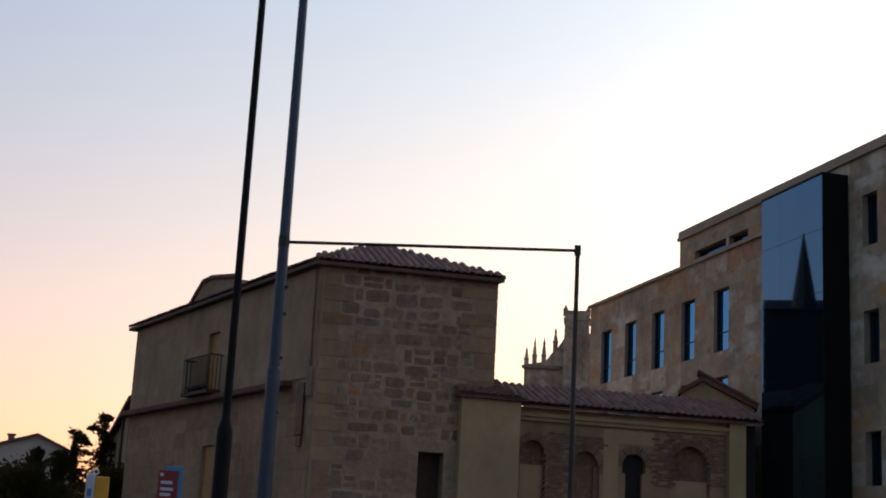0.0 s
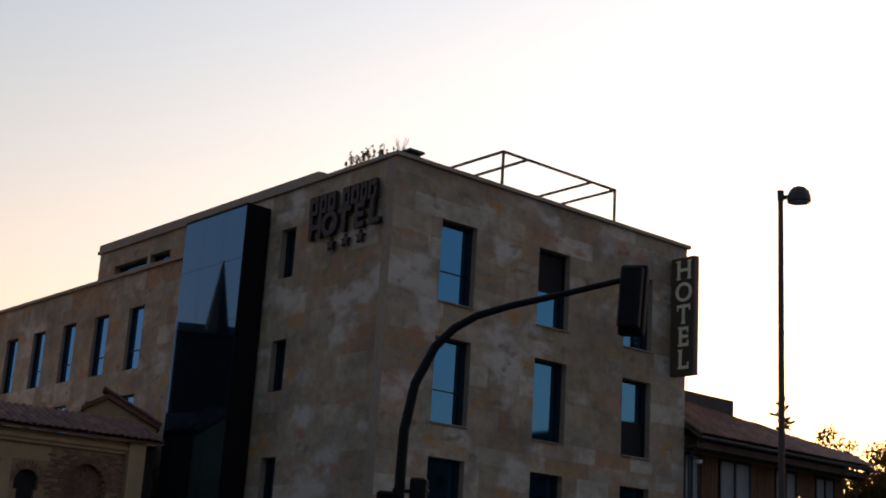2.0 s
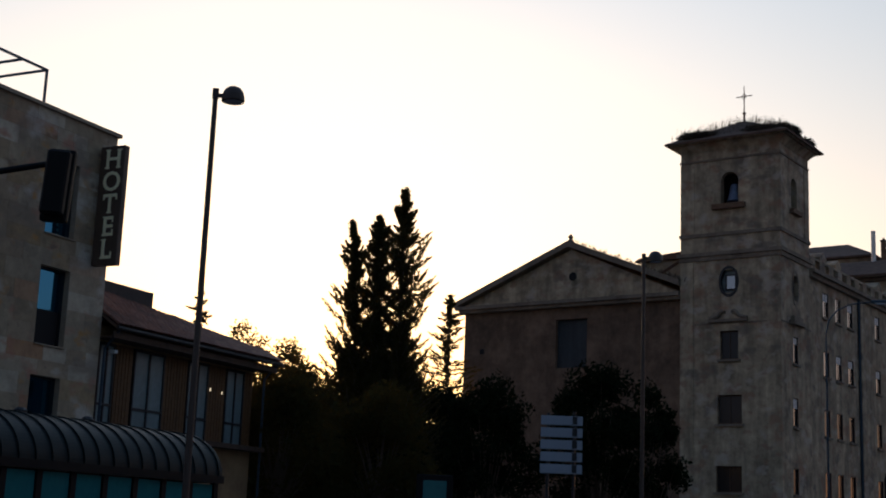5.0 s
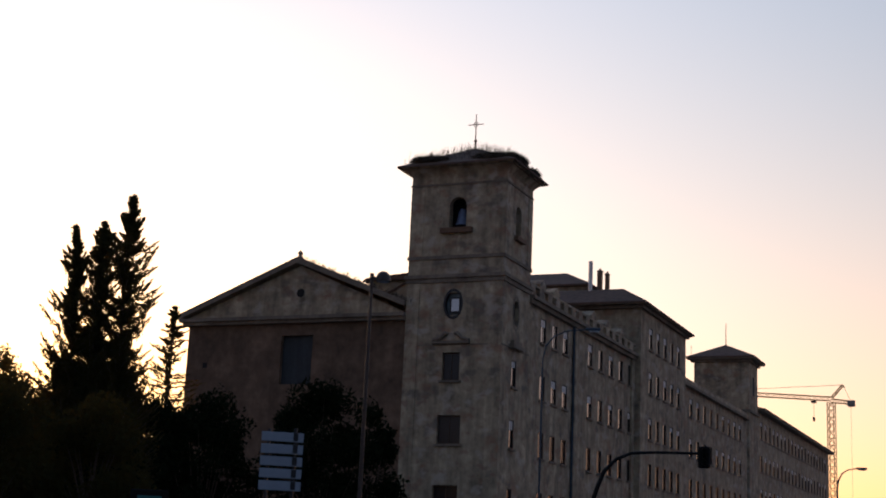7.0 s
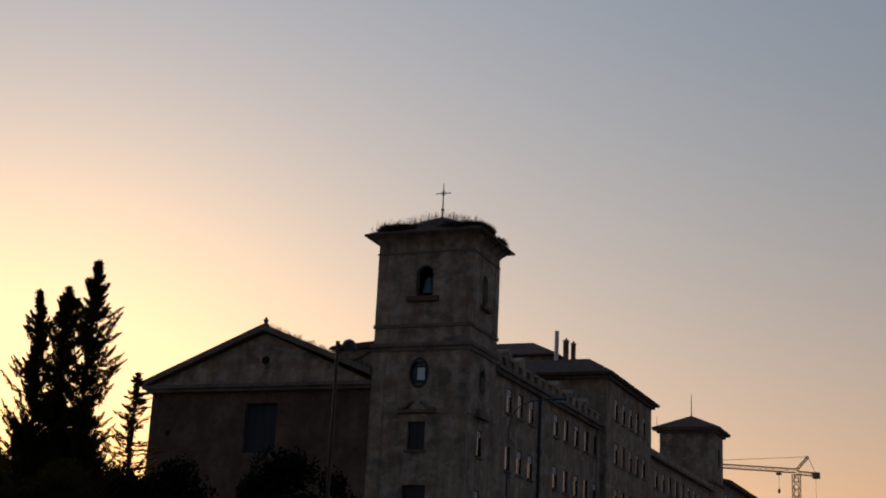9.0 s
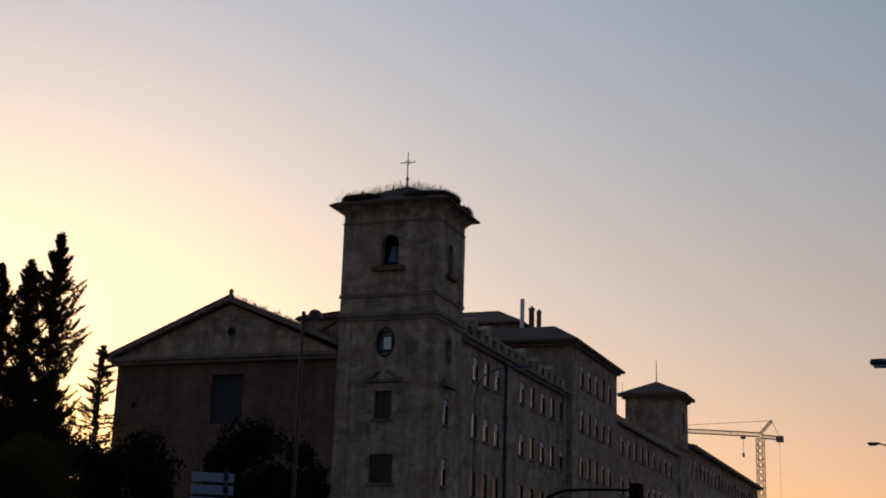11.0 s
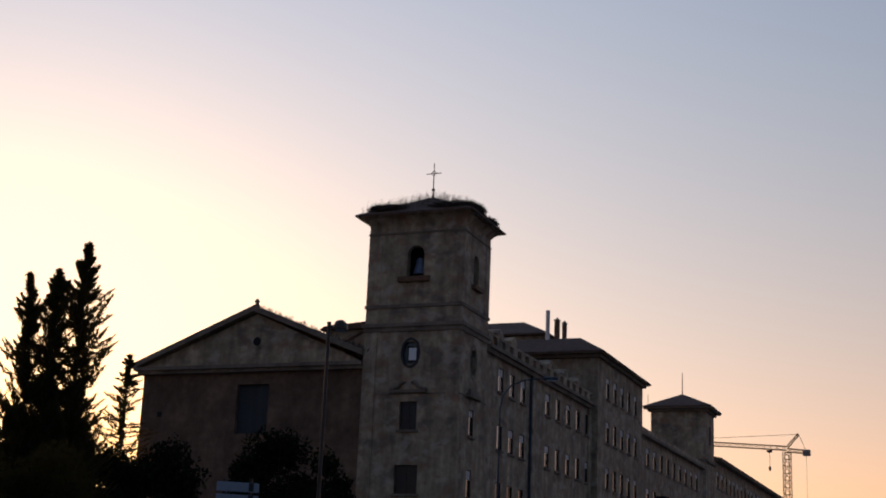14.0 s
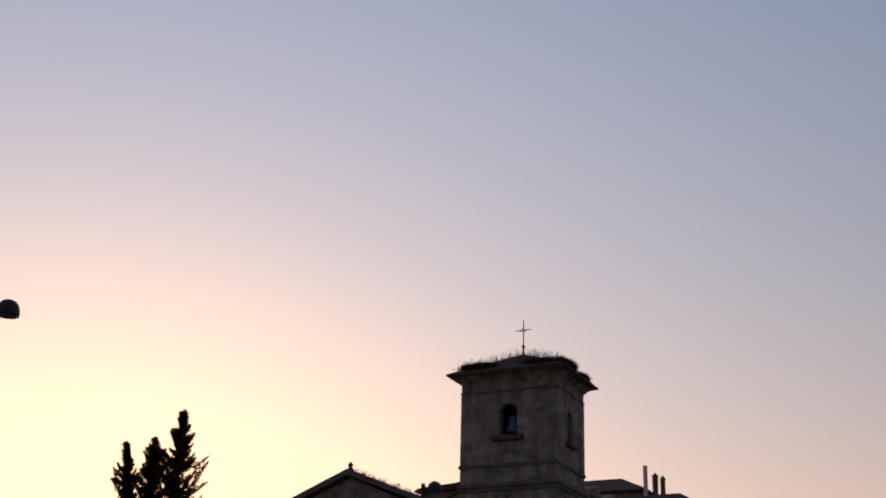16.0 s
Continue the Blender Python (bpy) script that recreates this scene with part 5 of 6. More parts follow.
def hip_roof(x0, x1, y0, y1, z, run, rise, material):
    """A hipped roof with a flat top, its lower edge at height z."""
    bm = bmesh.new()
    lo = [Vector(p) for p in ((x0, y0, z), (x1, y0, z), (x1, y1, z), (x0, y1, z))]
    hi = [Vector(p) for p in ((x0 + run, y0 + run, z + rise), (x1 - run, y0 + run, z + rise), (x1 - run, y1 - run, z + rise), (x0 + run, y1 - run, z + rise))]
    for i in range(4):
        quad_slab(bm, [lo[i], lo[(i + 1) % 4], hi[(i + 1) % 4], hi[i]], 0.12)
    quad_slab(bm, hi, 0.12)
    return part("pavilion_roof", bm, material, lb, "dark hipped tile roof")


hip_roof(30.2, 47.9, -1.2, 12.6, 23.51, 2.8, 1.65, M_ROOF)
part("attic_wall", boxes((36.0, 45.0, 5.75, 11.9, 24.9, 26.15)), M_CHURCH, lb, "set-back attic storey")
part("attic_cornice", boxes((35.6, 45.4, 5.4, 14.4, 26.152, 26.3)), M_TRIM, lb)
hip_roof(35.5, 45.5, 5.3, 16.5, 26.31, 3.4, 1.75, M_ROOF)
part("cornice", boxes((TX + 0.01, 31.19, -0.35, 0.7, 18.9, 19.15), (TX + 0.01, 31.19, -0.15, 0.7, 18.62, 18.898)), M_TRIM, lb, "stone cornice")
par = part("parapet", boxes((TX + 0.01, 31.19, -0.05, 0.2, 19.152, 19.32), (TX + 0.01, 31.19, -0.05, 0.2, 19.85, 20.0)), M_CHURCH, lb, "low stone balustrade")
BLK = mesh_of("baluster_block", boxes((0, 0.9, -0.04, 0.18, 19.322, 19.848)), M_CHURCH)
for k in range(15):
    piece("baluster_block", BLK, par, pose(TX + 0.1 + k * 1.75, 0, 0))
for x in (15.0, 30.3):
    part("pilaster", boxes((x, x + 0.8, -0.05, 0.118, 0, 18.6)), M_CHURCH, lb)
bm = bmesh.new()
quad_slab(bm, [(TX + 0.1, 0.4, 19.6), (31.1, 0.4, 19.6), (31.1, 5.6, 22.3), (TX + 0.1, 5.6, 22.3)], 0.15)
quad_slab(bm, [(TX + 0.1, 5.6, 22.3), (31.1, 5.6, 22.3), (31.1, 11, 19.5), (TX + 0.1, 11, 19.5)], 0.15)
part("roof", bm, M_ROOF, lb, "dark tiled roof")
for x in (8.5, 11.5, 20.5, 24.5, 28.5):
    dm = part("dormer", prism(bmesh.new(), [(x, 19.6), (x + 1.2, 19.6), (x + 1.2, 20.6), (x + 0.6, 21.0), (x, 20.6)], 0.5, 2.2, "y"), M_CHURCH, lb)
part("downpipe", tube(bmesh.new(), [(14.75, 0.02, 18.6), (14.75, 0.02, 0)], 0.09, 6), M_STEEL, lb)
w2 = []
for z0, z1 in ((16.2, 18.0), (12.3, 14.15), (8.4, 10.3), (4.6, 6.3)):
    for k in range(9):
        w2.append((51.5 + k * 3.0, 52.6 + k * 3.0, z0, z1))
part("wall", wall_with_holes(47.21, 80.0, 0, 18.9, 0.12, 0.7, w2), M_CHURCH, lb)
for (a, b, c, d) in w2:
    w = church_window(lb, a, b, c, d, "x")
    w.matrix_basis = pose(0, 0.12, 0)
part("cornice", boxes((47.22, 80.0, -0.3, 0.7, 18.9, 19.15)), M_TRIM, lb)
part("parapet", boxes((47.22, 80.0, -0.05, 0.2, 19.152, 19.7)), M_CHURCH, lb)
w3 = []
for z0, z1 in ((17.6, 19.6), (13.6, 15.6), (9.6, 11.6), (5.6, 7.6)):
    for k in range(20):
        w3.append((87.9 + k * 2.85, 89.1 + k * 2.85, z0, z1))
part("wall", wall_with_holes(86.41, 146.5, 0, 20.7, 0.0, 0.7, w3), M_CHURCH, lb)
part("cornice", boxes((86.42, 147.0, -0.8, 0.8, 20.702, 21.05)), M_TRIM, lb)
bm = bmesh.new()
quad_slab(bm, [(86.5, -0.9, 21.06), (147, -0.9, 21.06), (147, 6, 22.6), (86.5, 6, 22.6)], 0.1)
part("roof", bm, M_ROOF, lb)
part("end_wall", boxes((145.9, 146.5, 0.702, 12, 0, 20.7), (TX, 146, 11.4, 12, 0, 18.8)), M_CHURCH, lb)
for (a, b, c, d) in w3:
    w = church_window(lb, a, b, c, d, "x")

t2 = thing("far_tower", CF @ pose(81.0, 0, 0), "plain square sandstone tower with a hipped roof", "tower")
part("wall", boxes((0, 5.3, 0, 6.5, 0, 25.9)), M_CHURCH, t2)
part("cornice", band(25.9, 26.2, 0.3, 5.3, 6.5), M_TRIM, t2)
part("cornice", band(26.2, 26.5, 0.75, 5.3, 6.5), M_TRIM, t2)
part("string_course", band(20.0, 20.3, 0.25, 5.3, 6.5), M_TRIM, t2)
# flat black plate in place of the opening's shade
part("opening", boxes((2.2, 3.1, -0.02, -0.002, 22.2, 24.4)), M_BLACK, t2)
bm = bmesh.new()
cs = [Vector(p) for p in ((-0.85, -0.85, 26.51), (6.15, -0.85, 26.51), (6.15, 7.35, 26.51), (-0.85, 7.35, 26.51))]
for i in range(4):
    quad_slab(bm, [cs[i], cs[(i + 1) % 4], Vector((2.65, 3.25, 28.4))], 0.12)
part("roof", bm, M_ROOF, t2)
part("spire_rod", tube(bmesh.new(), [(2.65, 3.25, 28.3), (2.65, 3.25, 31.0)], [0.07, 0.035], 5), M_DARK, t2)
part("lightning_rod", tube(bmesh.new(), [(0.2, 6.9, 26.5), (0.2, 6.9, 28.0)], 0.03, 4), M_DARK, t2)

for k, (x, y, z, h, r, mt, lbl) in enumerate(((33.0, 4.58, 25.2, 2.5, 0.19, M_PIPE, "tall white metal flue on the roof"), (35.0, 4.33, 25.2, 1.95, 0.2, M_BRICK, "brick chimney with a flat cap"), (35.0, 3.65, 25.2, 1.65, 0.17, M_BRICK, "brick chimney with a flat cap"))):
    ch = thing("chimney", CF @ pose(x, y, z), lbl, "chimney")
    if k == 0:
        part("flue", tube(bmesh.new(), [(0, 0, -0.3), (0, 0, h)], r, 12), mt, ch)
    else:
        part("shaft", boxes((-r, r, -r, r, -0.3, h)), mt, ch)
        part("cap", bevel(boxes((-r - 0.05, r + 0.05, -r - 0.05, r + 0.05, h + 0.002, h + 0.14)), 0.03), M_TRIM, ch)
        part("pot", tube(bmesh.new(), [(0, 0, h + 0.14), (0, 0, h + 0.34)], [r * 0.8, r * 0.3], 8), M_BRICK, ch)

# ---- cathedral seen far off beyond the low wall ----
cat = thing("far_cathedral", axes(-6.0, 109.9, -90), "distant gothic cathedral front with stone pinnacles", "church")
part("body", prism(bmesh.new(), [(0.3, 0), (6.2, 0), (6.2, 20.0), (3.5, 19.6), (3.3, 19.2), (2.9, 18.6), (2.4, 18.1), (2.0, 17.5), (0.3, 17.2)], 0, 8, "y"), M_CHURCH, cat, "pale carved stone")
part("turret", boxes((3.45, 5.45, -0.3, 2, 10, 21.7), (3.35, 5.55, -0.4, 2.1, 20.9, 21.1)), M_CHURCH, cat)
for x, z, h in ((0.45, 17.2, 1.5), (1.1, 17.2, 2.3), (1.85, 17.3, 2.2), (2.75, 18.5, 1.9), (3.5, 21.7, 0.55), (4.3, 21.7, 0.75), (5.35, 21.7, 0.55)):
    s_ = 0.2
    part("pinnacle", lathe(bmesh.new(), [(s_, -0.4), (s_, h * 0.3), (s_ * 1.3, h * 0.32), (s_ * 0.75, h * 0.42), (s_ * 0.8, h * 0.5), (s_ * 0.4, h * 0.72), (s_ * 0.6, h * 0.76), (s_ * 0.2, h * 0.9), (0.02, h)], 8, (x, 0.2, z)), M_CHURCH, cat)
part("string_course", boxes((0.1, 3.4, -0.2, 0.1, 16.9, 17.15)), M_TRIM, cat)

# ---- street furniture ----
def pole_frame():
    t = thing("gantry_frame", pose(-4.65, 19.45, 0), "tall grey steel pole with a thin bar to a slimmer post", "gantry")
    part("pole", tube(bmesh.new(), [(0, 0, 0), (0, 0, 4.2), (0, 0, 4.22), (0, 0, 12.5)], [0.115, 0.10, 0.085, 0.06], 14), M_STEEL, t, "tall galvanised pole")
    e = Vector((4.33, 1.35, 6.40))
    part("cross_bar", tube(bmesh.new(), [(0, 0, 6.10), e], 0.025, 8), M_POLE, t)
    part("post", tube(bmesh.new(), [(e.x, e.y, 0), (e.x, e.y, 5.3), (e.x, e.y, 6.46)], [0.045, 0.037, 0.034], 10), M_POLE, t)
    part("collar", bevel(boxes((e.x - 0.05, e.x + 0.05, e.y - 0.05, e.y + 0.05, 6.32, 6.48)), 0.01), M_POLE, t)
    part("collar", tube(bmesh.new(), [(0, 0, 6.02), (0, 0, 6.18)], 0.085, 10), M_DARK, t)
    part("base", lathe(bmesh.new(), [(0.22, 0), (0.22, 0.03), (0.14, 0.05), (0.125, 0.4)], 14), M_DARK, t)
    for z in (3.55, 4.35, 5.0, 5.4):
        part("band", boxes((0.06, 0.12, -0.03, 0.03, z, z + 0.03)), M_DARK, t)


pole_frame()
t = thing("dark_pole", pose(-3.68, 13.51, 0), "tall dark tapered street pole with a thicker base", "pole")
part("base_tube", tube(bmesh.new(), [(0, 0, 0), (0, 0, 2.72), (0, 0, 2.80), (0, 0, 2.90)], [0.085, 0.080, 0.075, 0.045], 14), M_CLAD, t)
part("shaft", tube(bmesh.new(), [(0, 0, 2.85), (0, 0, 9.5)], [0.043, 0.036], 12), M_CLAD, t)


def street_lamp(x, y, h, d):
    """Column with a dome lantern on a short arm that points along d."""
    t = thing("street_lamp", pose(x, y, 0, 0, 0, d), "slim brown-grey lamp column with a dome lantern", "street lamp", "dome street lamps")
    part("column", tube(bmesh.new(), [(0, 0, 0), (0, 0, 1.2), (0, 0, 1.25), (0, 0, h)], [0.10, 0.10, 0.075, 0.052], 12), M_LAMPGREY, t)
    part("cap", bevel(boxes((-0.065, 0.065, -0.065, 0.065, h - 0.16, h + 0.05)), 0.012), M_LAMPGREY, t)
    part("arm", boxes((0.066, 0.16, -0.03, 0.03, h - 0.13, h - 0.05)), M_LAMPGREY, t)
    dome = bmesh.new()
    lathe(dome, [(0.225, -0.17), (0.235, -0.16), (0.235, -0.10), (0.225, -0.02), (0.19, 0.07), (0.13, 0.13), (0.06, 0.16), (0.01, 0.165)], 20, (0.36, 0, h - 0.03))
    part("lantern", dome, M_LAMPGREY, t, "dome lantern housing", smooth=False)
    part("lens", lathe(bmesh.new(), [(0.17, -0.185), (0.19, -0.172)], 16, (0.36, 0, h - 0.03)), M_PANEL, t, "pale flat lens")


street_lamp(14.55, 23.10, 10.30, -33)
street_lamp(33.03, 26.90, 10.37, -52)

t = thing("traffic_light", pose(5.73, 19.16, 0), "black curved mast arm holding a traffic signal seen from behind", "traffic light")
part("mast", tube(bmesh.new(), [(0, 0, 0), (0, 0, 3.5), (0.01, 0.0, 4.2), (0.12, -0.04, 4.9), (0.37, -0.12, 5.47), (0.62, -0.21, 5.76), (0.93, -0.31, 5.97), (1.4, -0.5, 6.15), (2.13, -0.78, 6.37), (2.92, -1.12, 6.62)],
                        [0.085, 0.08, 0.078, 0.075, 0.07, 0.065, 0.06, 0.055, 0.05, 0.045], 12), M_CLAD, t, "curved black mast arm")
sg = part("signal_head", bevel(boxes((-0.20, 0.20, -0.02, 0.16, -0.58, 0.50)), 0.05, 2), M_CLAD, t)
sg.matrix_basis = pose(3.05, -1.20, 6.36, 0, 3, -42)
part("backing_board", bevel(boxes((-0.165, 0.165, -0.20, -0.022, -0.50, 0.44)), 0.03), M_CLAD, sg)
for z in (-0.33, -0.03, 0.27):
    bm = tube(bmesh.new(), [(0, 0.162, z), (0, 0.36, z - 0.02)], [0.12, 0.115], 12, cap=False)
    part("visor", bm, M_CLAD, sg)
ps = part("pedestrian_signal", bevel(boxes((-0.13, 0.13, -0.14, 0.10, -0.36, 0.36)), 0.03), M_CLAD, t)
ps.matrix_basis = pose(-0.20, 0.02, 2.94, 0, 0, -12)
part("green_lens", lathe(bmesh.new(), [(0.018, 0), (0.032, 0.02), (0.04, 0.06), (0.035, 0.11), (0.015, 0.135)], 10, (0, 0, 0), pose(0.0, -0.146, -0.30) @ Matrix.Diagonal((1.0, 0.08, 1.0, 1))), M_GREEN, ps, "glowing green signal shape")
for z in (0.30, -0.02):
    part("visor", boxes((-0.11, 0.11, -0.26, -0.142, z, z + 0.015)), M_CLAD, ps)
ss = part("side_signal", bevel(boxes((-0.12, 0.12, -0.12, 0.12, -0.5, 0.35)), 0.03), M_CLAD, t)
ss.matrix_basis = pose(0.30, 0.02, 3.18, 0, 0, 60)
part("signal_visor", tube(bmesh.new(), [(0.12, 0, 0.2), (0.36, 0, 0.19)], 0.08, 10, cap=False), M_CLAD, ss)
for z in (2.85, 3.3):
    part("signal_bracket", boxes((-0.1, 0.2, -0.02, 0.02, z, z + 0.05)), M_CLAD, t)

t = thing("far_traffic_light", pose(33.05, 18.75, 0), "black curved mast arm with a small signal over the avenue", "traffic light")
part("mast", tube(bmesh.new(), [(0, 0, 0), (0, 0, 3.4), (0.04, -0.1, 3.75), (0.14, -0.25, 4.2), (0.3, -0.55, 4.55), (0.5, -0.9, 4.72), (0.8, -1.5, 4.76), (1.31, -2.5, 4.77)], [0.07, 0.07, 0.065, 0.06, 0.05, 0.045, 0.04, 0.04], 8), M_CLAD, t)
s2 = part("signal_head", bevel(boxes((-0.16, 0.16, -0.12, 0.12, -0.30, 0.28)), 0.03), M_CLAD, t)
s2.matrix_basis = pose(1.40, -2.62, 4.68, 0, 0, -60)
for z in (-0.17, 0.0, 0.17):
    part("visor", tube(bmesh.new(), [(0, -0.12, z), (0, -0.22, z)], 0.07, 8, cap=False), M_CLAD, s2)


def arm_lamp(x, y, h, reach, d, r=0.06):
    """Street lamp with a curved arm and a flat cobra head."""
    t = thing("avenue_lamp", pose(x, y, 0, 0, 0, d), "curved steel avenue lamp with a flat head", "street lamp", "avenue lamps")
    part("column", tube(bmesh.new(), [(0, 0, 0), (0, 0, h - 1.4), (reach * 0.06, 0, h - 0.8), (reach * 0.25, 0, h - 0.35), (reach * 0.55, 0, h - 0.1), (reach, 0, h)], [r * 1.6, r, r * 0.9, r * 0.8, r * 0.7, r * 0.6], 8), M_STEEL, t)
    hd = boxes((reach - 0.05, reach + 0.62, -0.12, 0.12, h - 0.06, h + 0.07))
    part("lamp_head", bevel(hd, 0.04), M_STEEL, t)
    part("lens", bevel(boxes((reach + 0.12, reach + 0.55, -0.09, 0.09, h - 0.11, h - 0.062)), 0.015), M_PANEL, t)


arm_lamp(84.65, 30.6, 8.35, 1.2, -68)
arm_lamp(118, 37.0, 10.4, 1.6, -68)
arm_lamp(51.0, 31.6, 11.85, 1.9, -60, 0.04)
arm_lamp(29.1, 7.35, 6.85, 0.14, 105)
arm_lamp(77.3, 20.4, 10.95, 0.9, 105)

t = thing("direction_sign", axes(25.46, 24.02, -132.5), "stack of five white direction panels on a dark post", "sign")
for k in range(5):
    pn = part("panel", bevel(boxes((0.0, 1.06, 0, 0.03, 3.17 + k * 0.305, 3.405 + k * 0.305)), 0.008), M_SIGNSHADE, t, "blank pale panel")
    part("clamp", boxes((0.80, 0.92, -0.02, -0.003, 3.2 + k * 0.305, 3.40 + k * 0.305)), M_DARK, pn)
part("post", tube(bmesh.new(), [(0.86, 0.09, 0), (0.86, 0.09, 4.75)], 0.045, 8), M_DARK, t)
part("post", tube(bmesh.new(), [(0.2, 0.09, 0), (0.2, 0.09, 4.70)], 0.045, 8), M_DARK, t)

t = thing("advert_panel", axes(23.6, 26.6, -132), "dark framed poster panel on the pavement", "panel")
part("frame", bevel(boxes((0, 0.95, 0, 0.14, 0.4, 3.05)), 0.02), M_CLAD, t)
part("poster", boxes((0.18, 0.78, -0.006, -0.002, 0.6, 2.9)), M_TEAL, t, "dull blue-green poster")
part("foot", boxes((0.35, 0.6, 0.02, 0.12, 0, 0.4)), M_CLAD, t)

# parked van: only its roof line shows
t = thing("parked_van", axes(27.8, 26.2, -132), "pale parked van with a rounded roof", "van")
part("body", bevel(boxes((0, 1.9, 0, 4.6, 0.35, 1.3)), 0.12, 2), M_CAR, t)
part("roof", bevel(prism(bmesh.new(), [(0.05, 1.3), (1.85, 1.3), (1.65, 1.92), (1.35, 2.02), (0.55, 2.02), (0.25, 1.92)], 0.6, 4.5, "y"), 0.05), M_CAR, t)
part("windscreen", boxes((0.25, 1.65, 0.56, 0.597, 1.38, 1.85)), M_GLASS, t)
for x in (0.0, 1.72):
    for y in (0.9, 3.7):
        wh = part("wheel", tube(bmesh.new(), [(x, y, 0.33), (x + 0.18, y, 0.33)], 0.33, 16), M_CLAD, t)

# signs by the house
t = thing("tourist_sign", axes(-7.92, 24.77, -74), "dark red sign plate with pale bars on a blue backing", "sign")
part("blue_plate", bevel(boxes((0.12, 0.44, 0.03, 0.06, 2.1, 3.03)), 0.01), M_BLUE, t)
pl = part("red_plate", bevel(boxes((0.0, 0.36, 0, 0.025, 2.2, 2.95)), 0.01), M_RED, t)
for a, b, z in ((0.03, 0.09, 2.84), (0.05, 0.26, 2.70), (0.05, 0.28, 2.58), (0.05, 0.24, 2.48)):
    part("bar", boxes((a, b, -0.006, -0.001, z, z + 0.055)), M_PANEL, pl)
part("post", tube(bmesh.new(), [(0.3, 0.09, 0), (0.3, 0.09, 3.0)], 0.03, 8), M_STEEL, t)
t = thing("stop_box", axes(-8.78, 23.42, -70), "white and yellow plastic box on a post", "sign")
part("white_side", bevel(boxes((0, 0.15, 0, 0.3, 2.0, 2.76)), 0.02), M_PANEL, t)
part("yellow_face", bevel(boxes((0.152, 0.40, 0, 0.3, 2.0, 2.72)), 0.02), M_YELLOW, t)
part("eye_bolt", tube(bmesh.new(), [(0.15 + 0.045 * math.cos(a), 0.15, 2.80 + 0.045 * math.sin(a)) for a in (2 * math.pi * i / 10 for i in range(11))], 0.015, 5), M_PANEL, t)
part("mark", boxes((0.03, 0.11, -0.005, -0.001, 2.36, 2.50)), M_BLUE, t)
part("post", tube(bmesh.new(), [(0.15, 0.15, 0), (0.15, 0.15, 2.0)], 0.03, 8), M_DARK, t)

# ---- far left ----
t = thing("far_gabled_house", axes(-34.0, 72.3, -68), "distant whitewashed gabled house with chimneys", "house")
part("wall", prism(bmesh.new(), [(0, 0), (5.6, 0), (5.6, 6.2), (3.6, 7.05), (0, 5.9)], 0, 8, "y"), M_FARWHITE, t)
part("roof", prism(bmesh.new(), [(5.85, 6.08), (3.6, 7.06), (0, 5.91), (0, 6.05), (3.6, 7.2), (5.85, 6.22)], -0.2, 8, "y"), M_ROOF, t)
for x, z in ((0.9, 7.1), (2.0, 7.05)):
    part("chimney", boxes((x, x + 0.35, 1, 1.4, 5.5, z), (x - 0.06, x + 0.41, 0.95, 1.45, z + 0.002, z + 0.1)), M_BRICK, t)
t = thing("roofline_house", axes(-37.5, 70.5, -68), "edge of a dark tiled roof", "house")
part("roof", prism(bmesh.new(), [(0, 0), (2.95, 0), (2.95, 6.9), (2.6, 8.6), (0, 8.9)], 0, 6, "y"), M_ROOF, t)

# ---- tower crane ----
t = thing("tower_crane", pose(310.0, 113.1, -1.2), "distant ochre lattice tower crane with a hanging hook", "crane")
def lattice(p, q, s, n, r=0.11):
    """A square lattice boom from p to q."""
    p, q = Vector(p), Vector(q)
    d = (q - p).normalized()
    a = d.cross(Vector((0, 0, 1))) if abs(d.z) < 0.9 else Vector((1, 0, 0))
    a.normalize()
    b = d.cross(a).normalized()
    bm = bmesh.new()
    cs = [(a * i + b * j) * s for i, j in ((-1, -1), (1, -1), (1, 1), (-1, 1))]
    for c in cs:
        tube(bm, [p + c, q + c], r, 4)
    for k in range(n):
        u, v = p.lerp(q, k / n), p.lerp(q, (k + 1) / n)
        for i in range(4):
            tube(bm, [u + cs[i], v + cs[(i + 1) % 4]], r * 0.7, 3, cap=False)
            tube(bm, [v + cs[i], v + cs[(i + 1) % 4]], r * 0.6, 3, cap=False)
    return bm
jd = Vector((-5.9, 14.8, 0.7)).normalized()
part("mast", lattice((0, 0, 0), (0, 0, 42.4), 0.75, 26), M_CRANE, t)
part("jib", lattice((0, 0, 43.3), jd * 40 + Vector((0, 0, 43.4)), 0.45, 26, 0.09), M_CRANE, t)
part("counter_jib", lattice((0, 0, 42.9), -jd * 4.6 + Vector((0, 0, 42.7)), 0.4, 4, 0.09), M_CRANE, t)
part("counterweight", boxes((0.9, 2.3, -4.9, -3.5, 41.6, 43.0)), M_PAVE, t)
part("apex_frame", lattice((0, 0, 43.4), (0.9, -2.6, 46.6), 0.25, 4, 0.09), M_CRANE, t)
bm = tube(bmesh.new(), [(0.9, -2.6, 46.6), jd * 24 + Vector((0, 0, 44.0))], 0.05, 4)
tube(bm, [(0.9, -2.6, 46.6), -jd * 4.4 + Vector((0, 0, 43))], 0.05, 4)
part("stay", bm, M_DARK, t)
hk = jd * 3.9
part("hoist_rope", tube(bmesh.new(), [hk + Vector((0, 0, 43)), hk + Vector((0, 0, 38.6))], 0.06, 4), M_DARK, t)
part("trolley", boxes((hk.x - 0.5, hk.x + 0.5, hk.y - 0.5, hk.y + 0.5, 42.3, 42.8)), M_DARK, t)
part("hook", lathe(bmesh.new(), [(0.1, 0), (0.3, 0.3), (0.3, 0.9), (0.1, 1.1)], 6, (hk.x, hk.y, 38)), M_DARK, t)
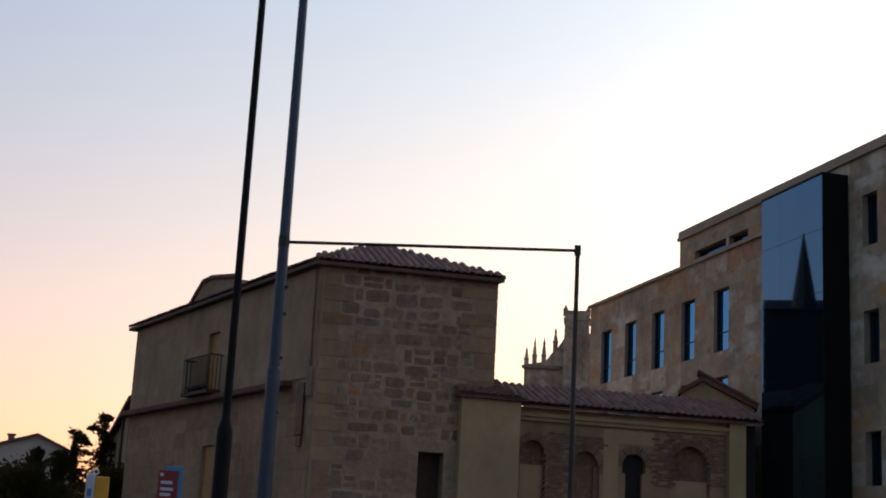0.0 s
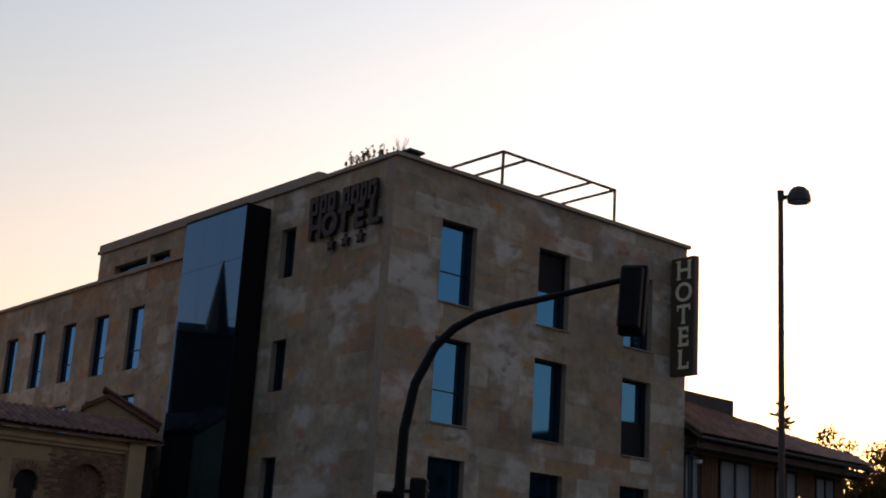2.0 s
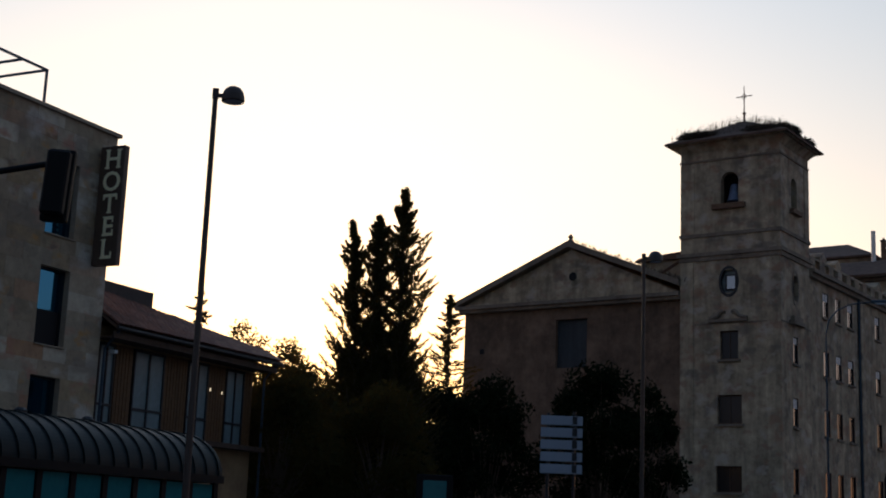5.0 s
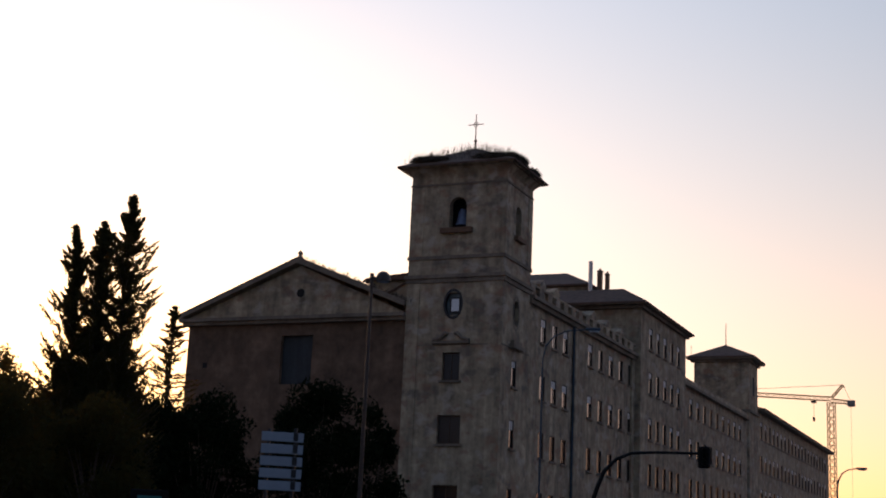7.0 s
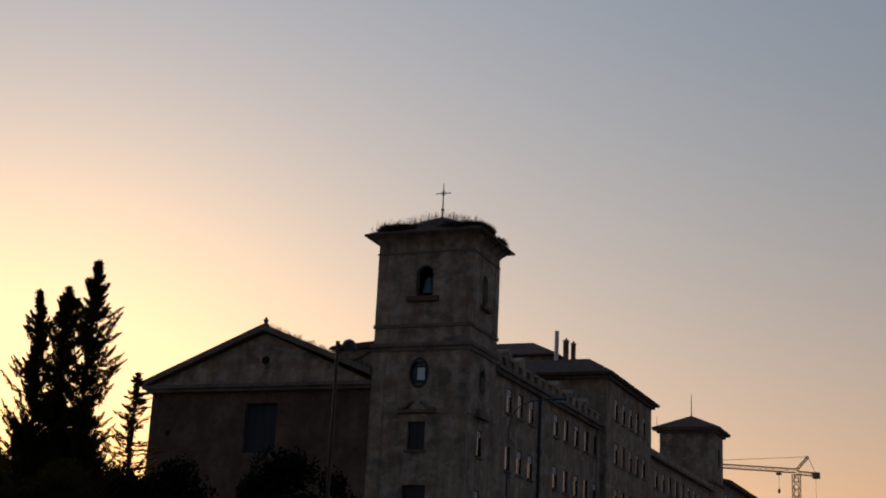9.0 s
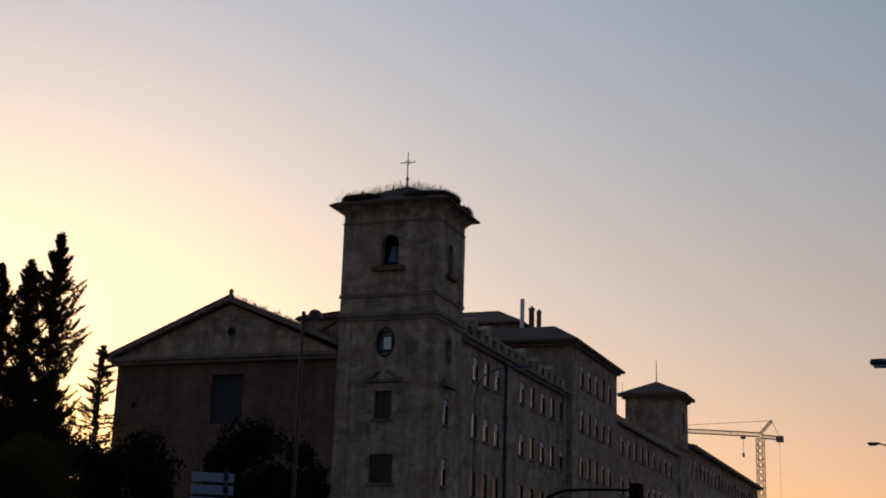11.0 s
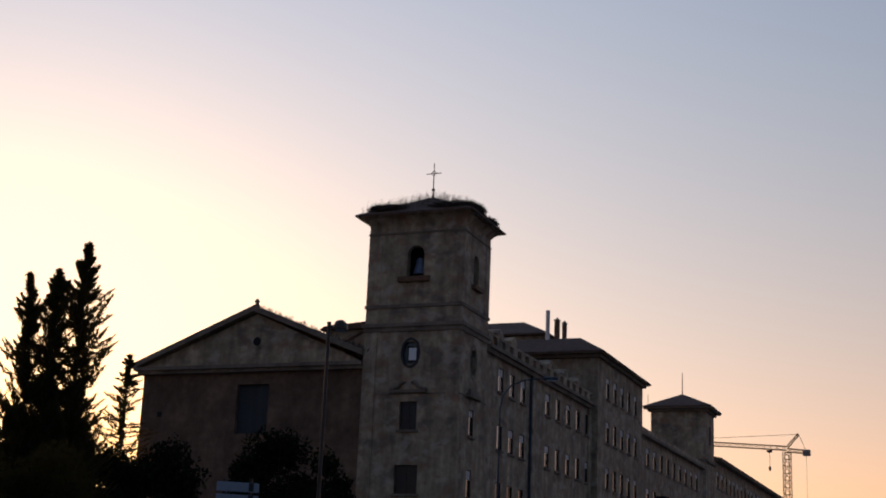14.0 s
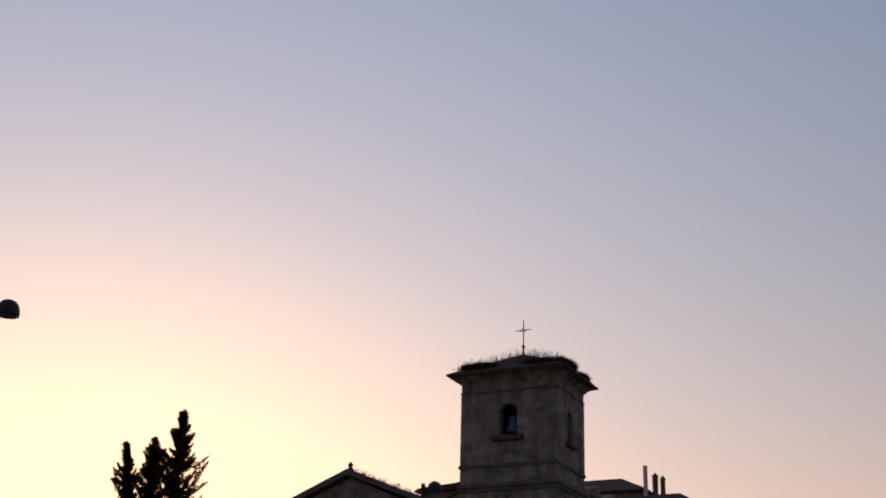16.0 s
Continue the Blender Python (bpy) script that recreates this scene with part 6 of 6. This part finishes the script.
part("rear_rope", tube(bmesh.new(), [-jd * 4.4 + Vector((0, 0, 42.5)), -jd * 4.4 + Vector((0, 0, 20))], 0.04, 4), M_DARK, t)


# ---- trees ----
def sprays(name, parent, centres, dirs, lengths, width, material, seed):
    """Foliage sprays: long pointed blades along given directions, joined in one mesh."""
    r = np.random.default_rng(seed)
    c, d = np.asarray(centres, float), np.asarray(dirs, float)
    n = len(c)
    d = d + r.normal(0, 0.35, (n, 3))
    d /= np.linalg.norm(d, axis=1)[:, None]
    e = r.normal(0, 1, (n, 3))
    e -= d * (d * e).sum(1)[:, None]
    e /= np.linalg.norm(e, axis=1)[:, None]
    s = np.asarray(lengths, float)[:, None] * r.uniform(0.6, 1.3, (n, 1))
    v = np.stack([c - d * s * 0.6, c + e * s * width, c + d * s, c - e * s * width], 1).reshape(-1, 3)
    me = bpy.data.meshes.new(name)
    me.from_pydata(v.tolist(), [], np.arange(4 * n).reshape(n, 4).tolist())
    me.materials.append(material)
    ob = new(name, me)
    ob.parent = parent
    ob["kind"] = "stuff"
    return ob


def conifer(x, y, h, outline, seed, limbs=190, per=150, rise=(0.5, 1.0), plume=0.2, lean=(0.0, 0.0), droop=0.0, bottom=0.08, name="cypress_tree", label="tall dark narrow cypress with ragged tips"):
    """A conifer: tapered trunk, limbs that end in pointed plumes; outline gives (metres below the tip, reach) pairs."""
    t = thing(name, pose(x, y, 0), label, "tree", "conifers")
    rr = random.Random(seed)
    stem = lambda z: Vector((lean[0] * (z / h) ** 4, lean[1] * (z / h) ** 4, z))
    part("trunk", tube(bmesh.new(), [stem(h * k / 8) for k in range(9)], [0.26 * (1 - k / 8.3) + 0.01 for k in range(9)], 7), M_BARK, t)
    bm = bmesh.new()
    pts, dirs, sizes = [], [], []

    def reach_at(below):
        for (a, ra), (b, rb) in zip(outline, outline[1:]):
            if below <= b:
                return ra + (rb - ra) * (below - a) / (b - a)
        return outline[-1][1]

    for i in range(limbs):
        below = h * (1 - bottom) * ((i + rr.random()) / limbs) ** 1.15
        z0 = h - below
        a = rr.uniform(0, 2 * math.pi)
        lo = reach_at(below) * rr.choice((0.5, 0.7, 0.85, 0.95, 1.05, 1.15))
        up = rr.uniform(*rise)
        root = stem(max(z0 - lo * up * 0.7, 0.2))
        out = Vector((math.cos(a), math.sin(a), 0))
        mid = root + out * lo * 0.6 + Vector((0, 0, lo * up * 0.4))
        tip = root + out * lo + Vector((0, 0, lo * up - droop * lo))
        tube(bm, [root, mid, tip], [0.045, 0.025, 0.006], 4, cap=False)
        wide = plume * (0.5 + 0.5 * min(1.0, lo / 1.2)) * rr.uniform(0.75, 1.2)
        for k in range(per):
            q = rr.random() ** 0.8
            c = root.lerp(mid, q * 2) if q < 0.5 else mid.lerp(tip, q * 2 - 1)
            ax = (mid - root) if q < 0.5 else (tip - mid)
            fat = wide * (1.05 - q) ** 0.8
            pts.append(c + Vector((rr.gauss(0, 1), rr.gauss(0, 1), rr.gauss(0, 1))) * fat * 0.5)
            dirs.append(ax.normalized() + Vector((0, 0, 0.25 - droop * 0.6)))
            sizes.append(0.13 * (0.6 + 0.6 * (1 - q)))
    # the leader's own close sprays
    for k in range(900):
        z0 = h * (1 - 0.35 * rr.random() ** 1.2) - 0.06
        w_ = 0.012 + 0.11 * min(1.0, (h - z0) / 1.6)
        pts.append(stem(z0) + Vector((rr.gauss(0, w_), rr.gauss(0, w_), 0)))
        dirs.append(Vector((rr.gauss(0, 0.4), rr.gauss(0, 0.4), 1)))
        sizes.append(0.06 + 0.06 * min(1.0, h - z0))
    part("branchwork", bm, M_BARK, t)["kind"] = "stuff"
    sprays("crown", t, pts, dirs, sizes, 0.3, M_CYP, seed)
    return t


def broadleaf(x, y, h, r, seed, n=5000, size=0.17, label="dark leafy broad tree in full summer leaf", mat_=None, name="broadleaf_tree", stem=0.3, squash=1.0):
    """A leafy tree: forked trunk and limbs that carry uneven clumps of small leaves."""
    t = thing(name, pose(x, y, 0), label, "tree" if name != "shrub" else "shrub", "leafy trees" if name != "shrub" else "shrubs")
    rr = random.Random(seed)
    part("trunk", tube(bmesh.new(), [(0, 0, 0), (rr.uniform(-0.2, 0.2), 0.1, h * stem), (0, 0, h * 0.62)], [r * 0.09 + 0.05, r * 0.07 + 0.03, 0.04], 7), M_BARK, t)
    bm = bmesh.new()
    pts = []
    k = 34
    for i in range(k):
        a = rr.uniform(0, 2 * math.pi)
        f = rr.uniform(0.0, 1.0)
        ring = math.sin(math.pi * min(1, 0.18 + 0.82 * f)) ** 0.6
        c = Vector((math.cos(a) * r * ring * rr.uniform(0.25, 0.95), math.sin(a) * r * ring * rr.uniform(0.25, 0.95), h * (stem * 0.7 + (0.97 - stem * 0.7) * f)))
        s0 = Vector((0, 0, h * stem * rr.uniform(0.7, 1.3)))
        tube(bm, [s0, s0.lerp(c, 0.5) + Vector((0, 0, 0.2)), c], [0.07, 0.04, 0.012], 4, cap=False)
        cr = r * rr.uniform(0.22, 0.42)
        for j in range(n // k):
            v = Vector((rr.gauss(0, 1), rr.gauss(0, 1), rr.gauss(0, 0.8) * squash)).normalized() * cr * rr.random() ** 0.45
            pts.append(c + v)
    part("branchwork", bm, M_BARK, t)["kind"] = "stuff"
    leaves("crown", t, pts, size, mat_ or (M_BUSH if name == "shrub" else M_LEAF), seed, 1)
    return t


conifer(48.82, 56.94, 20.35, [(0, 0.1), (0.8, 0.45), (1.6, 0.75), (2.1, 0.8), (2.6, 1.45), (4.0, 1.75), (9.0, 1.9), (14.0, 2.4)], 1, limbs=260, per=190, rise=(0.45, 1.0), plume=0.31)
conifer(47.72, 57.87, 18.8, [(0, 0.15), (0.6, 0.55), (1.6, 0.85), (2.4, 1.1), (4.0, 1.35), (8.0, 1.8), (12.0, 2.5)], 2, limbs=220, per=190, rise=(0.45, 1.0), plume=0.31)
conifer(47.0, 58.45, 18.4, [(0, 0.06), (0.8, 0.25), (1.6, 0.75), (3.2, 1.0), (4.0, 1.55), (8.0, 1.9), (12.0, 2.6)], 3, limbs=220, per=190, rise=(0.45, 1.0), plume=0.31, lean=(-0.4, 0.32))
for k, (x, y, h) in enumerate(((48.2, 58.3, 13.0), (49.4, 57.4, 12.6), (46.9, 58.9, 11.2), (49.8, 57.8, 11.0), (48.0, 57.0, 11.0), (46.2, 60.0, 9.0))):
    conifer(x, y, h, [(0, 0.3), (1.5, 1.3), (4.0, 2.2), (10.0, 2.8)], 14 + k, limbs=210, per=160, plume=0.45)
conifer(57.1, 61.9, 16.0, [(0, 0.15), (1.5, 0.9), (3.0, 1.5), (6.0, 2.3), (12.0, 3.0)], 5, limbs=150, per=90, rise=(0.1, 0.5), plume=0.24, name="pine_tree", label="open small-needled conifer against the bright sky")
conifer(33.6, 53.35, 12.0, [(0, 0.1), (0.4, 0.5), (1.0, 0.7), (3.0, 1.2)], 6, limbs=70, per=60, rise=(-0.05, 0.3), plume=0.16, name="pine_tree", label="sparse conifer top showing above the tiled roof")
broadleaf(54.3, 61.0, 10.6, 3.0, 51, 14000, 0.14, name="shrub", label="dense dark evergreen bush", stem=0.12)
broadleaf(57.3, 62.6, 10.2, 3.0, 52, 14000, 0.14, name="shrub", label="dense dark evergreen bush", stem=0.12)
broadleaf(39.4, 57.8, 12.0, 2.2, 21, 5200, 0.105)
broadleaf(42.4, 58.6, 11.3, 2.0, 22, 5200, 0.105)
broadleaf(40.6, 61.5, 9.2, 2.6, 23, 6000, 0.124)
broadleaf(43.9, 57.3, 7.6, 2.2, 24, 6000, 0.124)
broadleaf(32.2, 44.6, 7.0, 3.2, 25, 16000, 0.105, label="rounded grey-green tree beside the road")
broadleaf(35.2, 42.0, 7.0, 2.8, 26, 16000, 0.105, label="rounded grey-green tree beside the road")
broadleaf(31.0, 48.5, 8.6, 3.0, 27, 12000, 0.112)
broadleaf(36.6, 50.0, 8.8, 3.4, 28, 12000, 0.124)
broadleaf(42.0, 42.9, 8.3, 2.6, 29, 18000, 0.105, name="shrub", label="dense dark evergreen bush", stem=0.12)
broadleaf(45.3, 39.3, 9.0, 2.9, 30, 24000, 0.105, name="shrub", label="dense dark evergreen bush", stem=0.12)
broadleaf(46.7, 37.7, 8.1, 2.0, 31, 12000, 0.105, name="shrub", label="dense dark evergreen bush", stem=0.12)
for k, (x, y) in enumerate(((30.5, 55.0), (34.5, 58.5), (38.5, 61.0), (43.0, 62.0), (46.0, 63.0), (49.5, 62.5), (53.0, 61.0), (56.0, 59.5))):
    broadleaf(x, y, 6.4 + 0.5 * (k % 3), 3.3, 60 + k, 9000, 0.16, name="shrub", label="dense dark evergreen bush", stem=0.06)
broadleaf(38.6, 46.0, 6.6, 2.4, 32, 12000, 0.105, name="shrub", label="dense dark evergreen bush", stem=0.12)
CEDAR = [(0, 0.3), (1.0, 1.3), (3.0, 2.1), (6.0, 2.4)]
conifer(-22.6, 62.0, 7.3, CEDAR, 33, limbs=44, per=150, rise=(0.1, 0.3), droop=0.25, plume=0.3, name="pine_tree", label="dark cedar with drooping layered branches")
conifer(-22.5, 58.2, 6.2, CEDAR, 34, limbs=40, per=150, rise=(0.1, 0.3), droop=0.25, plume=0.3, name="pine_tree", label="dark cedar with drooping layered branches")
for k, (x, y, h) in enumerate(((-18.6, 44.8, 4.5), (-17.9, 45.07, 4.45))):
    conifer(x, y, h, [(0, 0.15), (0.25, 0.32), (3.0, 0.42)], 40 + k, limbs=110, per=60, rise=(0.9, 1.5), plume=0.16, label="small clipped dark cypress")
broadleaf(-21.5, 50.5, 3.9, 2.4, 35, 8000, 0.105)
broadleaf(-18.6, 43.5, 3.6, 2.2, 36, 8000, 0.099)
broadleaf(-23.0, 54.0, 4.3, 2.4, 37, 8000, 0.105)
broadleaf(-17.6, 50.0, 4.2, 2.0, 38, 8000, 0.105)

# ---- closing the place beside and behind the camera ----
# church mirrored in the shaft glass, its backlit shade put into the colour
t = thing("spired_church", axes(-47.5, 84.5, -39), "church with a slender pointed spire, near-black for its shaded side", "church")
part("wall", boxes((-8, 3.2, 0, 8, 0, 22.4)), M_SPIRESHADE, t)
part("roof", prism(bmesh.new(), [(-0.5, 22.402), (8.5, 22.402), (4, 24.0)], -8, 3.2, "x"), M_SPIRESHADE, t)
part("spire", lathe(bmesh.new(), [(1.0, 21.5), (1.0, 23.0), (0.04, 29.0)], 8, (0.0, 1.0, 0)), M_SPIRESHADE, t)
# unseen blocks, added to close the place; the first darkens low hotel window reflections
for k, (x, y, yaw, w, h) in enumerate(((108, 22, 205, 62, 22.5), (48, -46, 160, 50, 15.0), (-8, -52, 90, 60, 15.5), (-50, -18, 40, 60, 14.0))):
    t = thing("opposite_block", axes(x, y, yaw), "plain rendered block, added out of view", "building", "blocks across the road")
    hs = [(2.0 + i * 3.2, 3.3 + i * 3.2, 1.2 + j * 3.1, 2.9 + j * 3.1) for i in range(int((w - 4) / 3.2)) for j in range(int((h - 1) / 3.1))]
    part("wall", wall_with_holes(0, w, 0, h, 0, 0.5, hs), M_PLAIN, t)
    part("core", boxes((0.2, w - 0.2, 0.55, 9, 0, h - 0.2)), M_BLACK, t)
    part("roof", quad_slab(bmesh.new(), [(-0.4, -0.5, h + 0.1), (w + 0.4, -0.5, h + 0.1), (w + 0.4, 9.5, h + 1.2), (-0.4, 9.5, h + 1.2)], 0.2), M_ROOF, t)
